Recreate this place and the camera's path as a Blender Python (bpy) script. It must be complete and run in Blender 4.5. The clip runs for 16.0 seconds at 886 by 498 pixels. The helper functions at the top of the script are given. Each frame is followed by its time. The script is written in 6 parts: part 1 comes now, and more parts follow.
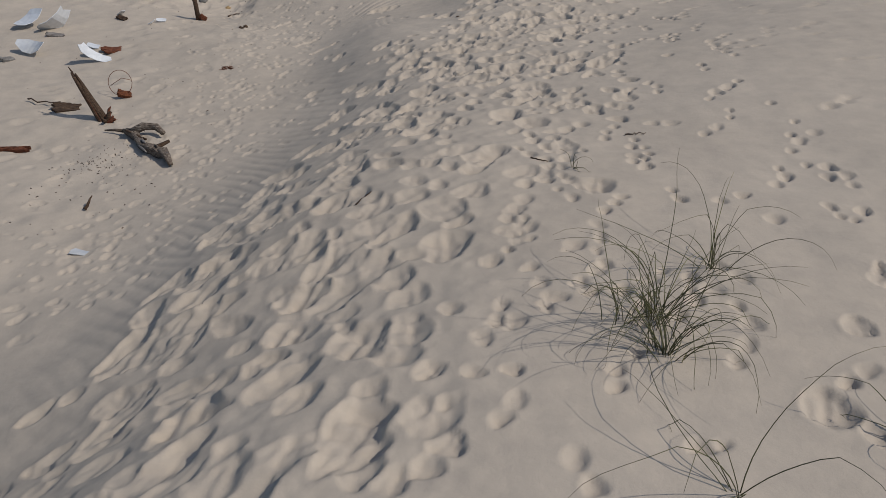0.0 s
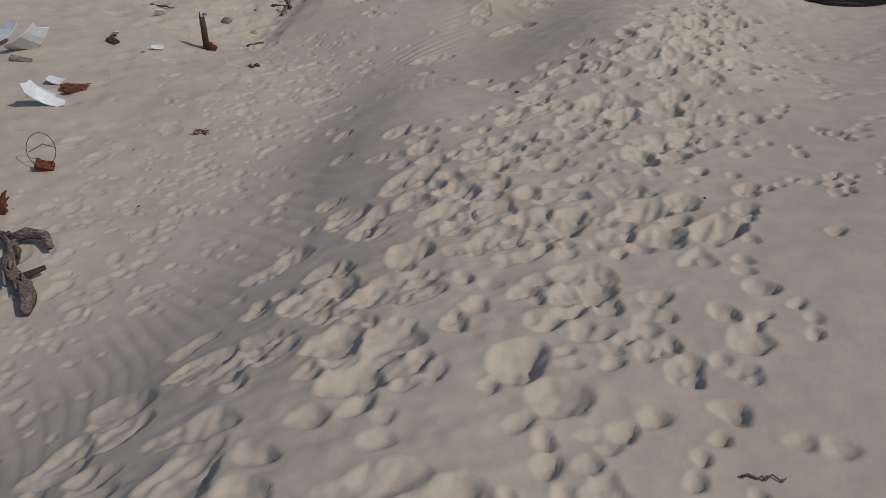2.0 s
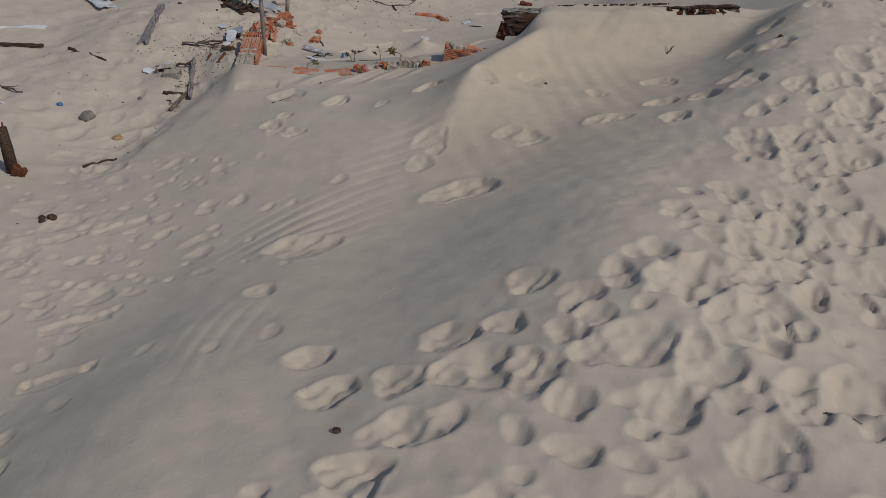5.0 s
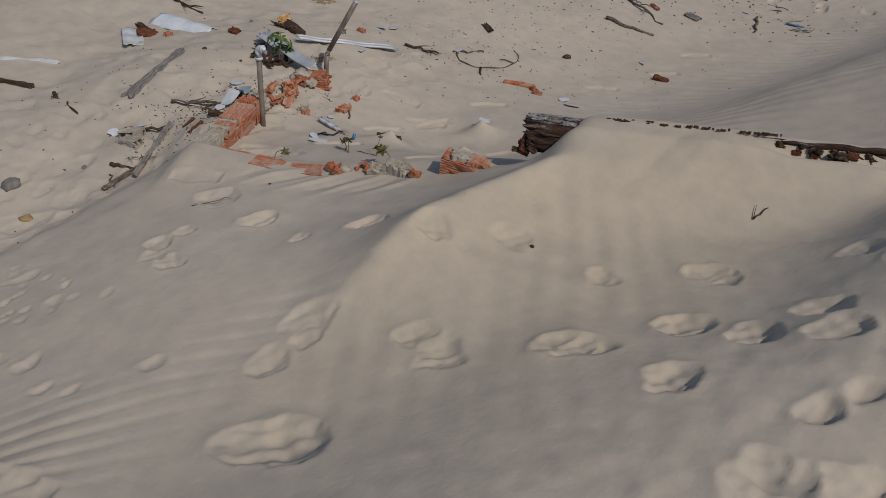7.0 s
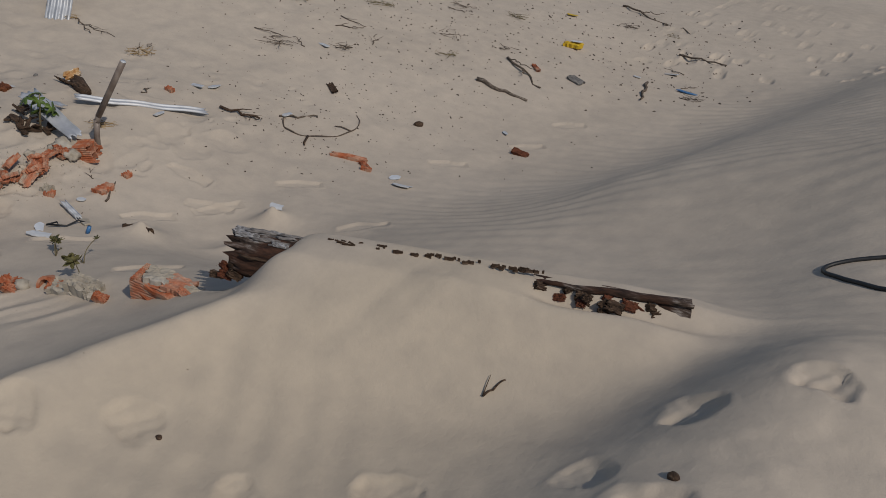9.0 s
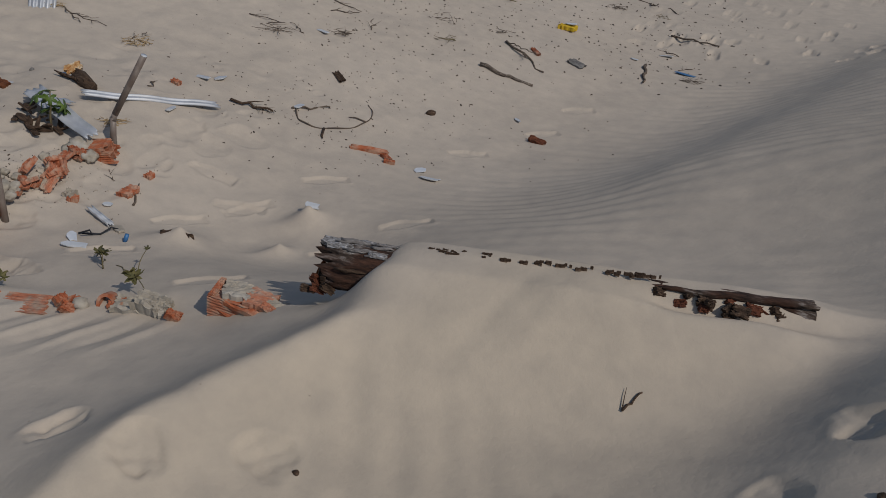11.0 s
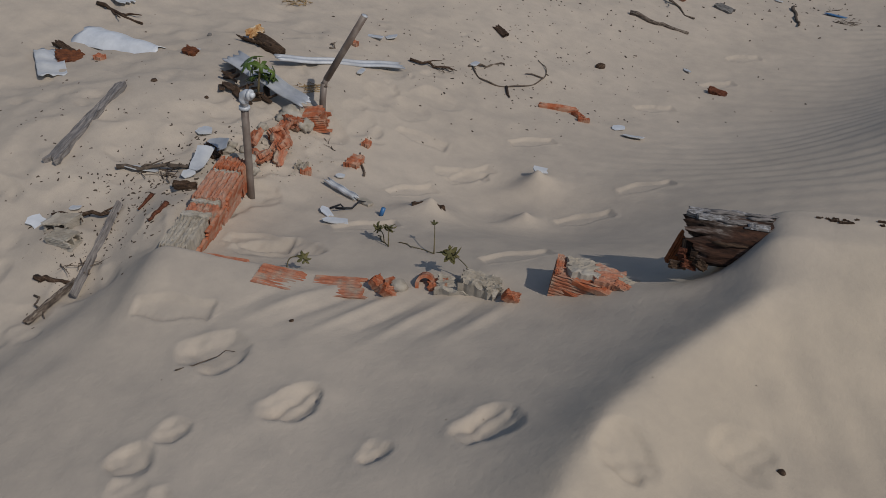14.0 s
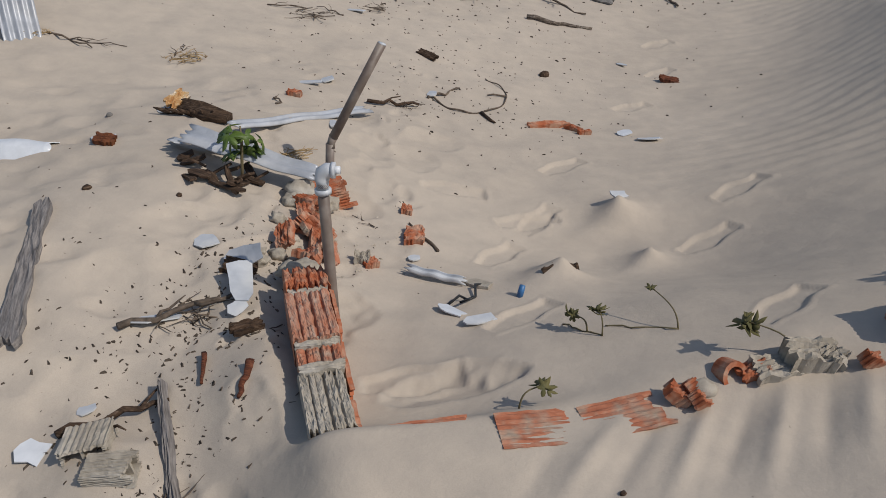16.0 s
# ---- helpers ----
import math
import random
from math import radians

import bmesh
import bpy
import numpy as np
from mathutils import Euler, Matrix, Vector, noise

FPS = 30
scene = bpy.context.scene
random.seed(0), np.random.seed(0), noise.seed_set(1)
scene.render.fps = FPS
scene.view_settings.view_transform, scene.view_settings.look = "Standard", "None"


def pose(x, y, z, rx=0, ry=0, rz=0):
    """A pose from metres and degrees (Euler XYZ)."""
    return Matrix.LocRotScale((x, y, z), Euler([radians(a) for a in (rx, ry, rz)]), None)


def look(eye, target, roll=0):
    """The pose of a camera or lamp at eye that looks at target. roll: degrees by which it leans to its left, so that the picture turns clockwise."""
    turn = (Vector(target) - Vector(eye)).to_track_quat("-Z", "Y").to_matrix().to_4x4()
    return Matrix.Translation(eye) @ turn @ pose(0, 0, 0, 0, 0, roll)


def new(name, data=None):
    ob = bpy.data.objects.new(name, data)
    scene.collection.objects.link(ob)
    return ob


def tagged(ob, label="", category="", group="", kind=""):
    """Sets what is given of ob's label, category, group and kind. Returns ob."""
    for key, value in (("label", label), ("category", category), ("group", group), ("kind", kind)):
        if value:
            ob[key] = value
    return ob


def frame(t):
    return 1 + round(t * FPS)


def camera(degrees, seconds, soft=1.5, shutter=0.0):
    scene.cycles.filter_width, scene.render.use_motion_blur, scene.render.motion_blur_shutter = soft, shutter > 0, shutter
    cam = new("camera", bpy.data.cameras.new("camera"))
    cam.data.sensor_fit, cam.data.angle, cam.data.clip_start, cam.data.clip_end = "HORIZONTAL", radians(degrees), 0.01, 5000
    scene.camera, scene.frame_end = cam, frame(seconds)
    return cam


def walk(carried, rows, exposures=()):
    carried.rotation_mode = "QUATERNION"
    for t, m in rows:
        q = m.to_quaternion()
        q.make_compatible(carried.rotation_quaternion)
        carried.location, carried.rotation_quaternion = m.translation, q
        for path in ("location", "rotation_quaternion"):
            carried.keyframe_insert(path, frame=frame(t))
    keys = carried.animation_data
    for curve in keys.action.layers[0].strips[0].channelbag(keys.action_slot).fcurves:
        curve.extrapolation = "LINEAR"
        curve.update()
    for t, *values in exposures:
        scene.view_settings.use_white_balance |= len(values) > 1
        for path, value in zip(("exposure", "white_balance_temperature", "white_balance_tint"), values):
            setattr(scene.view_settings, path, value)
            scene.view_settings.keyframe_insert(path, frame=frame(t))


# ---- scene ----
cam = camera(59.2, 16.0, 0.75)
PATH = [
    (0, (0.016, 0.015, 1.956), (0.012, 1.761, 0.981), -0.2),
    (0.5, (0.059, 0.663, 1.939), (0.029, 2.385, 0.922), 0.3),
    (1, (0.203, 1.269, 1.931), (0.114, 2.993, 0.92), 0.1),
    (1.5, (0.312, 1.863, 1.904), (0.145, 3.584, 0.899), 0.9),
    (2, (0.424, 2.41, 1.938), (0.165, 4.123, 0.939), 2.1),
    (2.5, (0.511, 2.968, 1.95), (0.192, 4.67, 0.95), 2.6),
    (3, (0.551, 3.521, 1.931), (0.199, 5.217, 0.93), 2.8),
    (3.5, (0.676, 4.071, 1.937), (0.31, 5.765, 0.938), 2.1),
    (4, (0.733, 4.566, 1.95), (0.391, 6.265, 0.952), 1.7),
    (4.5, (0.815, 5.092, 1.944), (0.436, 6.782, 0.942), 1.9),
    (5, (0.913, 5.651, 1.957), (0.395, 7.301, 0.953), 2.6),
    (5.2, (0.945, 5.89, 1.95), (0.37, 7.525, 0.952), 2.6),
    (7.3, (1.428, 8.143, 1.984), (0.421, 9.557, 0.991), 3.8),
    (7.5, (1.493, 8.383, 1.978), (0.485, 9.796, 0.985), 4.1),
    (8, (1.582, 8.888, 2.002), (0.569, 10.301, 1.013), 5.4),
    (8.2, (1.601, 9.041, 2.0), (0.595, 10.483, 1.047), 6.0),
    (10.3, (1.461, 9.238, 2.014), (0.602, 10.805, 1.116), 5.8),
    (10.5, (1.356, 9.18, 1.992), (0.509, 10.751, 1.089), 6.2),
    (11, (1.06, 9.027, 1.985), (0.246, 10.592, 1.043), 6.4),
    (11.5, (0.721, 8.887, 1.966), (-0.09, 10.451, 1.02), 5.7),
    (12, (0.522, 8.617, 1.94), (-0.299, 10.18, 1.0), 4.2),
    (12.5, (0.46, 8.467, 1.968), (-0.382, 10.015, 1.023), 3.1),
    (13, (0.453, 8.437, 1.964), (-0.396, 9.976, 1.009), 2.4),
    (13.5, (0.334, 8.475, 1.933), (-0.49, 9.978, 0.903), 3.1),
    (14, (-0.014, 8.636, 1.855), (-0.831, 10.13, 0.807), 4.1),
    (14.5, (-0.377, 8.65, 1.743), (-1.16, 10.175, 0.713), 4.9),
    (15, (-0.786, 8.724, 1.687), (-1.443, 10.331, 0.694), 3.6),
    (15.5, (-1.237, 8.905, 1.579), (-1.713, 10.597, 0.624), 1.8),
    (16, (-1.603, 8.982, 1.478), (-1.89, 10.722, 0.534), -0.4),
]
EXPOSURES = [(0, 0.10, 6500, 10), (0.5, -0.05, 6500, 10), (1, -0.06, 6500, 10), (2.5, -0.10, 6500, 10), (5, -0.13, 6500, 10), (7.5, -0.13, 6620, 10), (8, -0.13, 6750, 10), (10.5, -0.25, 6380, 10), (12.5, -0.24, 6480, 10), (14.5, -0.20, 6480, 10), (15, -0.10, 6600, 10), (16, 0.27, 6550, 10)]
walk(cam, [(t, look(eye, target, roll)) for t, eye, target, roll in PATH], EXPOSURES)

# ---- daylight: clear sky, one sun from the right and a little behind ----
SUN_EL, SUN_AZ = 44.5, -17.0
world = bpy.data.worlds.new("sky")
scene.world = world
world.use_nodes = True
wn = world.node_tree.nodes
sky = wn.new("ShaderNodeTexSky")
sky.sky_type, sky.sun_disc = "NISHITA", False
sky.sun_elevation, sky.sun_rotation = radians(SUN_EL), radians(90 - SUN_AZ)
wn["Background"].inputs["Strength"].default_value = 0.083
world.node_tree.links.new(sky.outputs["Color"], wn["Background"].inputs["Color"])
sun = new("sun", bpy.data.lights.new("sun", "SUN"))
sun.data.energy, sun.data.angle, sun.data.color = 2.33, radians(0.53), (1.0, 0.94, 0.848)
sun_way = Vector((math.cos(radians(SUN_EL)) * math.cos(radians(SUN_AZ)), math.cos(radians(SUN_EL)) * math.sin(radians(SUN_AZ)), math.sin(radians(SUN_EL))))
sun.matrix_world = look(sun_way * 40, (0, 0, 0))


# ---- materials ----
def material(name, rough=0.8, metal=0.0, spec=0.3):
    m = bpy.data.materials.new(name)
    m.use_nodes = True
    b = m.node_tree.nodes["Principled BSDF"]
    b.inputs["Roughness"].default_value, b.inputs["Metallic"].default_value = rough, metal
    b.inputs["Specular IOR Level"].default_value = spec
    return m, m.node_tree.nodes, m.node_tree.links, b


def noise_tex(nodes, links, scale, detail=4.0, rough=0.55, stretch=None, coords="Object"):
    co = nodes.new("ShaderNodeTexCoord")
    n = nodes.new("ShaderNodeTexNoise")
    n.inputs["Scale"].default_value, n.inputs["Detail"].default_value, n.inputs["Roughness"].default_value = scale, detail, rough
    if stretch:
        mp = nodes.new("ShaderNodeMapping")
        mp.inputs["Scale"].default_value = stretch
        links.new(co.outputs[coords], mp.inputs["Vector"])
        links.new(mp.outputs["Vector"], n.inputs["Vector"])
    else:
        links.new(co.outputs[coords], n.inputs["Vector"])
    return n


def ramp(nodes, links, source, stops):
    r = nodes.new("ShaderNodeValToRGB")
    e = r.color_ramp.elements
    while len(e) < len(stops):
        e.new(0.5)
    for el, (p, c) in zip(e, stops):
        el.position, el.color = p, (*c, 1)
    links.new(source, r.inputs["Fac"])
    return r


def mix(nodes, links, fac, a, b, mode="MIX"):
    m = nodes.new("ShaderNodeMix")
    m.data_type, m.blend_type = "RGBA", mode
    if isinstance(fac, float):
        m.inputs["Factor"].default_value = fac
    else:
        links.new(fac, m.inputs["Factor"])
    links.new(a, m.inputs["A"])
    links.new(b, m.inputs["B"])
    return m.outputs["Result"]


def bump(nodes, links, b, parts):
    """Relief from (height socket, strength, distance) rows, laid one on another."""
    last = None
    for sock, strength, dist in parts:
        n = nodes.new("ShaderNodeBump")
        n.inputs["Strength"].default_value, n.inputs["Distance"].default_value = strength, dist
        links.new(sock, n.inputs["Height"])
        if last:
            links.new(last, n.inputs["Normal"])
        last = n.outputs["Normal"]
    links.new(last, b.inputs["Normal"])


def rough_stuff(name, stops, scale, rough, spec=0.3, metal=0.0, stretch=None, fine=None, relief=0.002, blotch=None, blotch_stops=None):
    """A weathered surface: a ramp over noise, a second wider noise for stains, and relief at two scales."""
    m, nodes, links, b = material(name, rough, metal, spec)
    n1 = noise_tex(nodes, links, scale, 6, 0.6, stretch)
    colour = ramp(nodes, links, n1.outputs["Fac"], stops).outputs["Color"]
    if blotch:
        n2 = noise_tex(nodes, links, blotch, 3, 0.5)
        r2 = ramp(nodes, links, n2.outputs["Fac"], [(0.42, (0, 0, 0)), (0.62, (1, 1, 1))])
        stain = ramp(nodes, links, n1.outputs["Fac"], blotch_stops)
        colour = mix(nodes, links, r2.outputs["Color"], colour, stain.outputs["Color"])
    links.new(colour, b.inputs["Base Color"])
    n3 = noise_tex(nodes, links, fine or scale * 6, 5, 0.65, stretch)
    bump(nodes, links, b, [(n1.outputs["Fac"], 0.6, relief * 2), (n3.outputs["Fac"], 0.6, relief)])
    return m


def sand_material():
    m, nodes, links, b = material("dry_beach_sand", 0.95, 0.0, 0.12)
    big = noise_tex(nodes, links, 0.7, 4, 0.5)
    mid = noise_tex(nodes, links, 9.0, 5, 0.6)
    grain = noise_tex(nodes, links, 420.0, 2, 0.6)
    c1 = ramp(nodes, links, big.outputs["Fac"], [(0.3, (0.425, 0.368, 0.305)), (0.7, (0.475, 0.412, 0.342))])
    c2 = ramp(nodes, links, mid.outputs["Fac"], [(0.3, (0.90, 0.90, 0.91)), (0.7, (1.05, 1.04, 1.03))])
    c3 = ramp(nodes, links, grain.outputs["Fac"], [(0.3, (0.92, 0.915, 0.91)), (0.5, (1.0, 1.0, 1.0)), (0.72, (1.06, 1.06, 1.05))])
    colour = mix(nodes, links, 1.0, mix(nodes, links, 1.0, c1.outputs["Color"], c2.outputs["Color"], "MULTIPLY"), c3.outputs["Color"], "MULTIPLY")
    # yellower on the drift's sunward face: the sun's warmth mixed into the base colour
    sunlit_yellow = nodes.new("ShaderNodeAttribute")
    sunlit_yellow.attribute_name = "sunlit_yellow_sand"
    tint = ramp(nodes, links, sunlit_yellow.outputs["Fac"], [(0.0, (1.0, 1.0, 1.0)), (1.0, (1.015, 1.0, 0.955))])
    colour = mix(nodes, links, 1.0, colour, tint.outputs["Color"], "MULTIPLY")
    links.new(colour, b.inputs["Base Color"])
    soft = noise_tex(nodes, links, 38.0, 5, 0.6)
    bump(nodes, links, b, [(soft.outputs["Fac"], 0.35, 0.006), (grain.outputs["Fac"], 0.25, 0.0008)])
    return m


SAND = sand_material()
CLAY = rough_stuff("fired_clay", [(0.25, (0.22, 0.058, 0.026)), (0.5, (0.37, 0.11, 0.048)), (0.8, (0.46, 0.18, 0.095))], 34, 0.9, relief=0.003, blotch=24, blotch_stops=[(0.2, (0.30, 0.12, 0.07)), (0.8, (0.47, 0.30, 0.21))])
RED_CLAY = rough_stuff("dark_weathered_clay", [(0.25, (0.13, 0.04, 0.015)), (0.75, (0.30, 0.11, 0.04))], 22, 0.9, relief=0.002)
CLAY_DUSTY = rough_stuff("fired_clay_with_mortar_dust", [(0.25, (0.27, 0.085, 0.045)), (0.55, (0.42, 0.16, 0.09)), (0.8, (0.47, 0.30, 0.21))], 18, 0.95, stretch=(1, 3, 3), relief=0.004, blotch=15, blotch_stops=[(0.3, (0.26, 0.20, 0.15)), (0.8, (0.44, 0.37, 0.29))])
CLAY_PINK = rough_stuff("fired_clay_under_pale_mortar", [(0.30, (0.40, 0.13, 0.065)), (0.5, (0.42, 0.22, 0.15)), (0.68, (0.40, 0.31, 0.25))], 26, 0.95, stretch=(0.35, 3, 3), relief=0.003, blotch=11, blotch_stops=[(0.25, (0.38, 0.11, 0.05)), (0.8, (0.43, 0.26, 0.18))])
MORTAR = rough_stuff("grey_mortar", [(0.25, (0.25, 0.22, 0.18)), (0.75, (0.42, 0.37, 0.30))], 30, 0.95, relief=0.003, blotch=6, blotch_stops=[(0.2, (0.33, 0.30, 0.26)), (0.8, (0.46, 0.42, 0.36))])
GREY_WOOD = rough_stuff("weathered_grey_wood", [(0.3, (0.08, 0.072, 0.068)), (0.55, (0.22, 0.20, 0.19)), (0.8, (0.36, 0.33, 0.30))], 14, 0.85, stretch=(1, 9, 9), relief=0.0025)
DARK_WOOD = rough_stuff("dark_rotten_wood", [(0.3, (0.018, 0.012, 0.009)), (0.55, (0.075, 0.045, 0.028)), (0.8, (0.20, 0.14, 0.10))], 18, 0.9, stretch=(1, 7, 7), relief=0.004)
RED_WOOD = rough_stuff("reddish_rotten_wood", [(0.3, (0.035, 0.012, 0.008)), (0.55, (0.14, 0.045, 0.022)), (0.8, (0.27, 0.11, 0.06))], 24, 0.9, stretch=(1, 7, 7), relief=0.004)
BARK = rough_stuff("sun_bleached_bark", [(0.3, (0.03, 0.024, 0.02)), (0.5, (0.13, 0.10, 0.08)), (0.75, (0.40, 0.35, 0.29))], 30, 0.9, stretch=(1, 4, 4), relief=0.004)
LOGWOOD = rough_stuff("rotten_log_bark", [(0.36, (0.016, 0.011, 0.009)), (0.52, (0.075, 0.052, 0.040)), (0.66, (0.26, 0.23, 0.21)), (0.8, (0.50, 0.49, 0.49))], 16, 0.9, stretch=(1, 3, 6), relief=0.006, blotch=9, blotch_stops=[(0.3, (0.015, 0.009, 0.007)), (0.8, (0.11, 0.05, 0.03))])
BLEACHED = rough_stuff("silver_bleached_bark", [(0.32, (0.05, 0.04, 0.035)), (0.5, (0.26, 0.25, 0.25)), (0.7, (0.50, 0.50, 0.52))], 40, 0.9, stretch=(1, 4, 4), relief=0.004)
TWIG = rough_stuff("dry_twig", [(0.3, (0.045, 0.034, 0.026)), (0.7, (0.17, 0.13, 0.10))], 40, 0.9, relief=0.0015)
PALE = rough_stuff("pale_fibre_cement", [(0.3, (0.38, 0.40, 0.43)), (0.7, (0.55, 0.57, 0.60))], 12, 0.6, spec=0.4, relief=0.0008, blotch=5, blotch_stops=[(0.2, (0.40, 0.41, 0.42)), (0.8, (0.58, 0.58, 0.57))])
WHITE = rough_stuff("chipped_white_glaze", [(0.3, (0.52, 0.54, 0.57)), (0.7, (0.66, 0.68, 0.71))], 16, 0.4, spec=0.5, relief=0.0004)
SHEET = rough_stuff("dull_zinc_sheet", [(0.3, (0.27, 0.29, 0.32)), (0.7, (0.43, 0.45, 0.49))], 10, 0.45, spec=0.5, metal=0.15, relief=0.0008, blotch=4, blotch_stops=[(0.2, (0.28, 0.29, 0.31)), (0.8, (0.50, 0.51, 0.53))])
RUST = rough_stuff("rusted_iron", [(0.3, (0.045, 0.014, 0.008)), (0.7, (0.19, 0.065, 0.025))], 40, 0.9, relief=0.002)
PIPE = rough_stuff("brown_plastic_pipe", [(0.3, (0.10, 0.075, 0.062)), (0.7, (0.20, 0.155, 0.13))], 9, 0.5, spec=0.4, stretch=(1, 1, 0.3), relief=0.0003, blotch=14, blotch_stops=[(0.2, (0.17, 0.14, 0.12)), (0.8, (0.26, 0.22, 0.19))])
PIPE_GREY = rough_stuff("grey_plastic_fitting", [(0.3, (0.40, 0.42, 0.45)), (0.7, (0.52, 0.54, 0.57))], 20, 0.4, spec=0.5, relief=0.0003)
LEAF = rough_stuff("green_leaf", [(0.3, (0.042, 0.078, 0.014)), (0.7, (0.115, 0.17, 0.03))], 26, 0.5, spec=0.4, relief=0.001)
LEAF_DRY = rough_stuff("olive_leaf", [(0.3, (0.045, 0.05, 0.018)), (0.7, (0.14, 0.12, 0.045))], 30, 0.7, relief=0.001)
STEM = rough_stuff("brown_green_stem", [(0.3, (0.09, 0.075, 0.035)), (0.7, (0.20, 0.16, 0.09))], 40, 0.7, relief=0.0005)
BLADE = rough_stuff("dune_grass_blade", [(0.3, (0.045, 0.048, 0.022)), (0.7, (0.13, 0.125, 0.055))], 6, 0.6, relief=0.0003)
BLADE_PALE = rough_stuff("yellowish_grass_blade", [(0.3, (0.11, 0.12, 0.035)), (0.7, (0.25, 0.23, 0.09))], 6, 0.6, relief=0.0003)
STRAW = rough_stuff("dry_straw", [(0.3, (0.20, 0.13, 0.06)), (0.7, (0.42, 0.30, 0.16))], 20, 0.8, relief=0.0005)
RUBBER = rough_stuff("black_rubber", [(0.3, (0.012, 0.012, 0.013)), (0.7, (0.03, 0.03, 0.032))], 30, 0.5, spec=0.4, relief=0.0003)
CRUMB = rough_stuff("dark_crumbs", [(0.3, (0.02, 0.016, 0.013)), (0.7, (0.11, 0.085, 0.065))], 15, 0.9, relief=0.001)
BLUE = rough_stuff("blue_plastic", [(0.3, (0.02, 0.09, 0.24)), (0.7, (0.05, 0.17, 0.36))], 20, 0.45, spec=0.5, relief=0.0003)
YELLOW = rough_stuff("yellow_leaf", [(0.3, (0.42, 0.24, 0.01)), (0.7, (0.60, 0.42, 0.03))], 20, 0.6, relief=0.0005)
SPLIT = rough_stuff("split_pale_wood", [(0.35, (0.30, 0.12, 0.03)), (0.55, (0.48, 0.30, 0.14)), (0.7, (0.62, 0.56, 0.46))], 30, 0.85, relief=0.003)
STONE = rough_stuff("grey_stone", [(0.3, (0.10, 0.095, 0.09)), (0.7, (0.24, 0.225, 0.21))], 20, 0.9, relief=0.003)


# ---- the lie of the sand ----
def mound(x, y, mx, my, h, a, b, turn):
    """A smooth swell (h > 0) or hollow (h < 0) with radii a and b."""
    c, s = math.cos(turn), math.sin(turn)
    u, v = (x - mx) * c + (y - my) * s, -(x - mx) * s + (y - my) * c
    return h * np.exp(-(u / a) ** 2 - (v / b) ** 2)


def sigmoid(v):
    return 1 / (1 + np.exp(-np.clip(v, -40, 40)))


LOG_A, LOG_B = Vector((-0.42, 10.895, 0.0)), Vector((1.12, 11.48, 0.0))
LOG_TOP_A, LOG_TOP_B, LOG_R = 0.712, 0.792, 0.088


def along_log(x, y):
    """Metres along the fallen log from its sawn end, and metres behind its axis."""
    w = (LOG_B - LOG_A).normalized()
    return (x - LOG_A.x) * w.x + (y - LOG_A.y) * w.y, -(x - LOG_A.x) * w.y + (y - LOG_A.y) * w.x


CREST_Y, CREST_X = (9.4, 9.75, 10.05, 10.35, 10.6, 10.85, 11.05), (-0.36, -0.325, -0.325, -0.235, -0.111, 0.004, 0.159)


def crest_line(y):
    """Where the drift's sharp crest runs."""
    return (np.interp(y - 0.09, CREST_Y, CREST_X) + np.interp(y, CREST_Y, CREST_X) + np.interp(y + 0.09, CREST_Y, CREST_X)) / 3


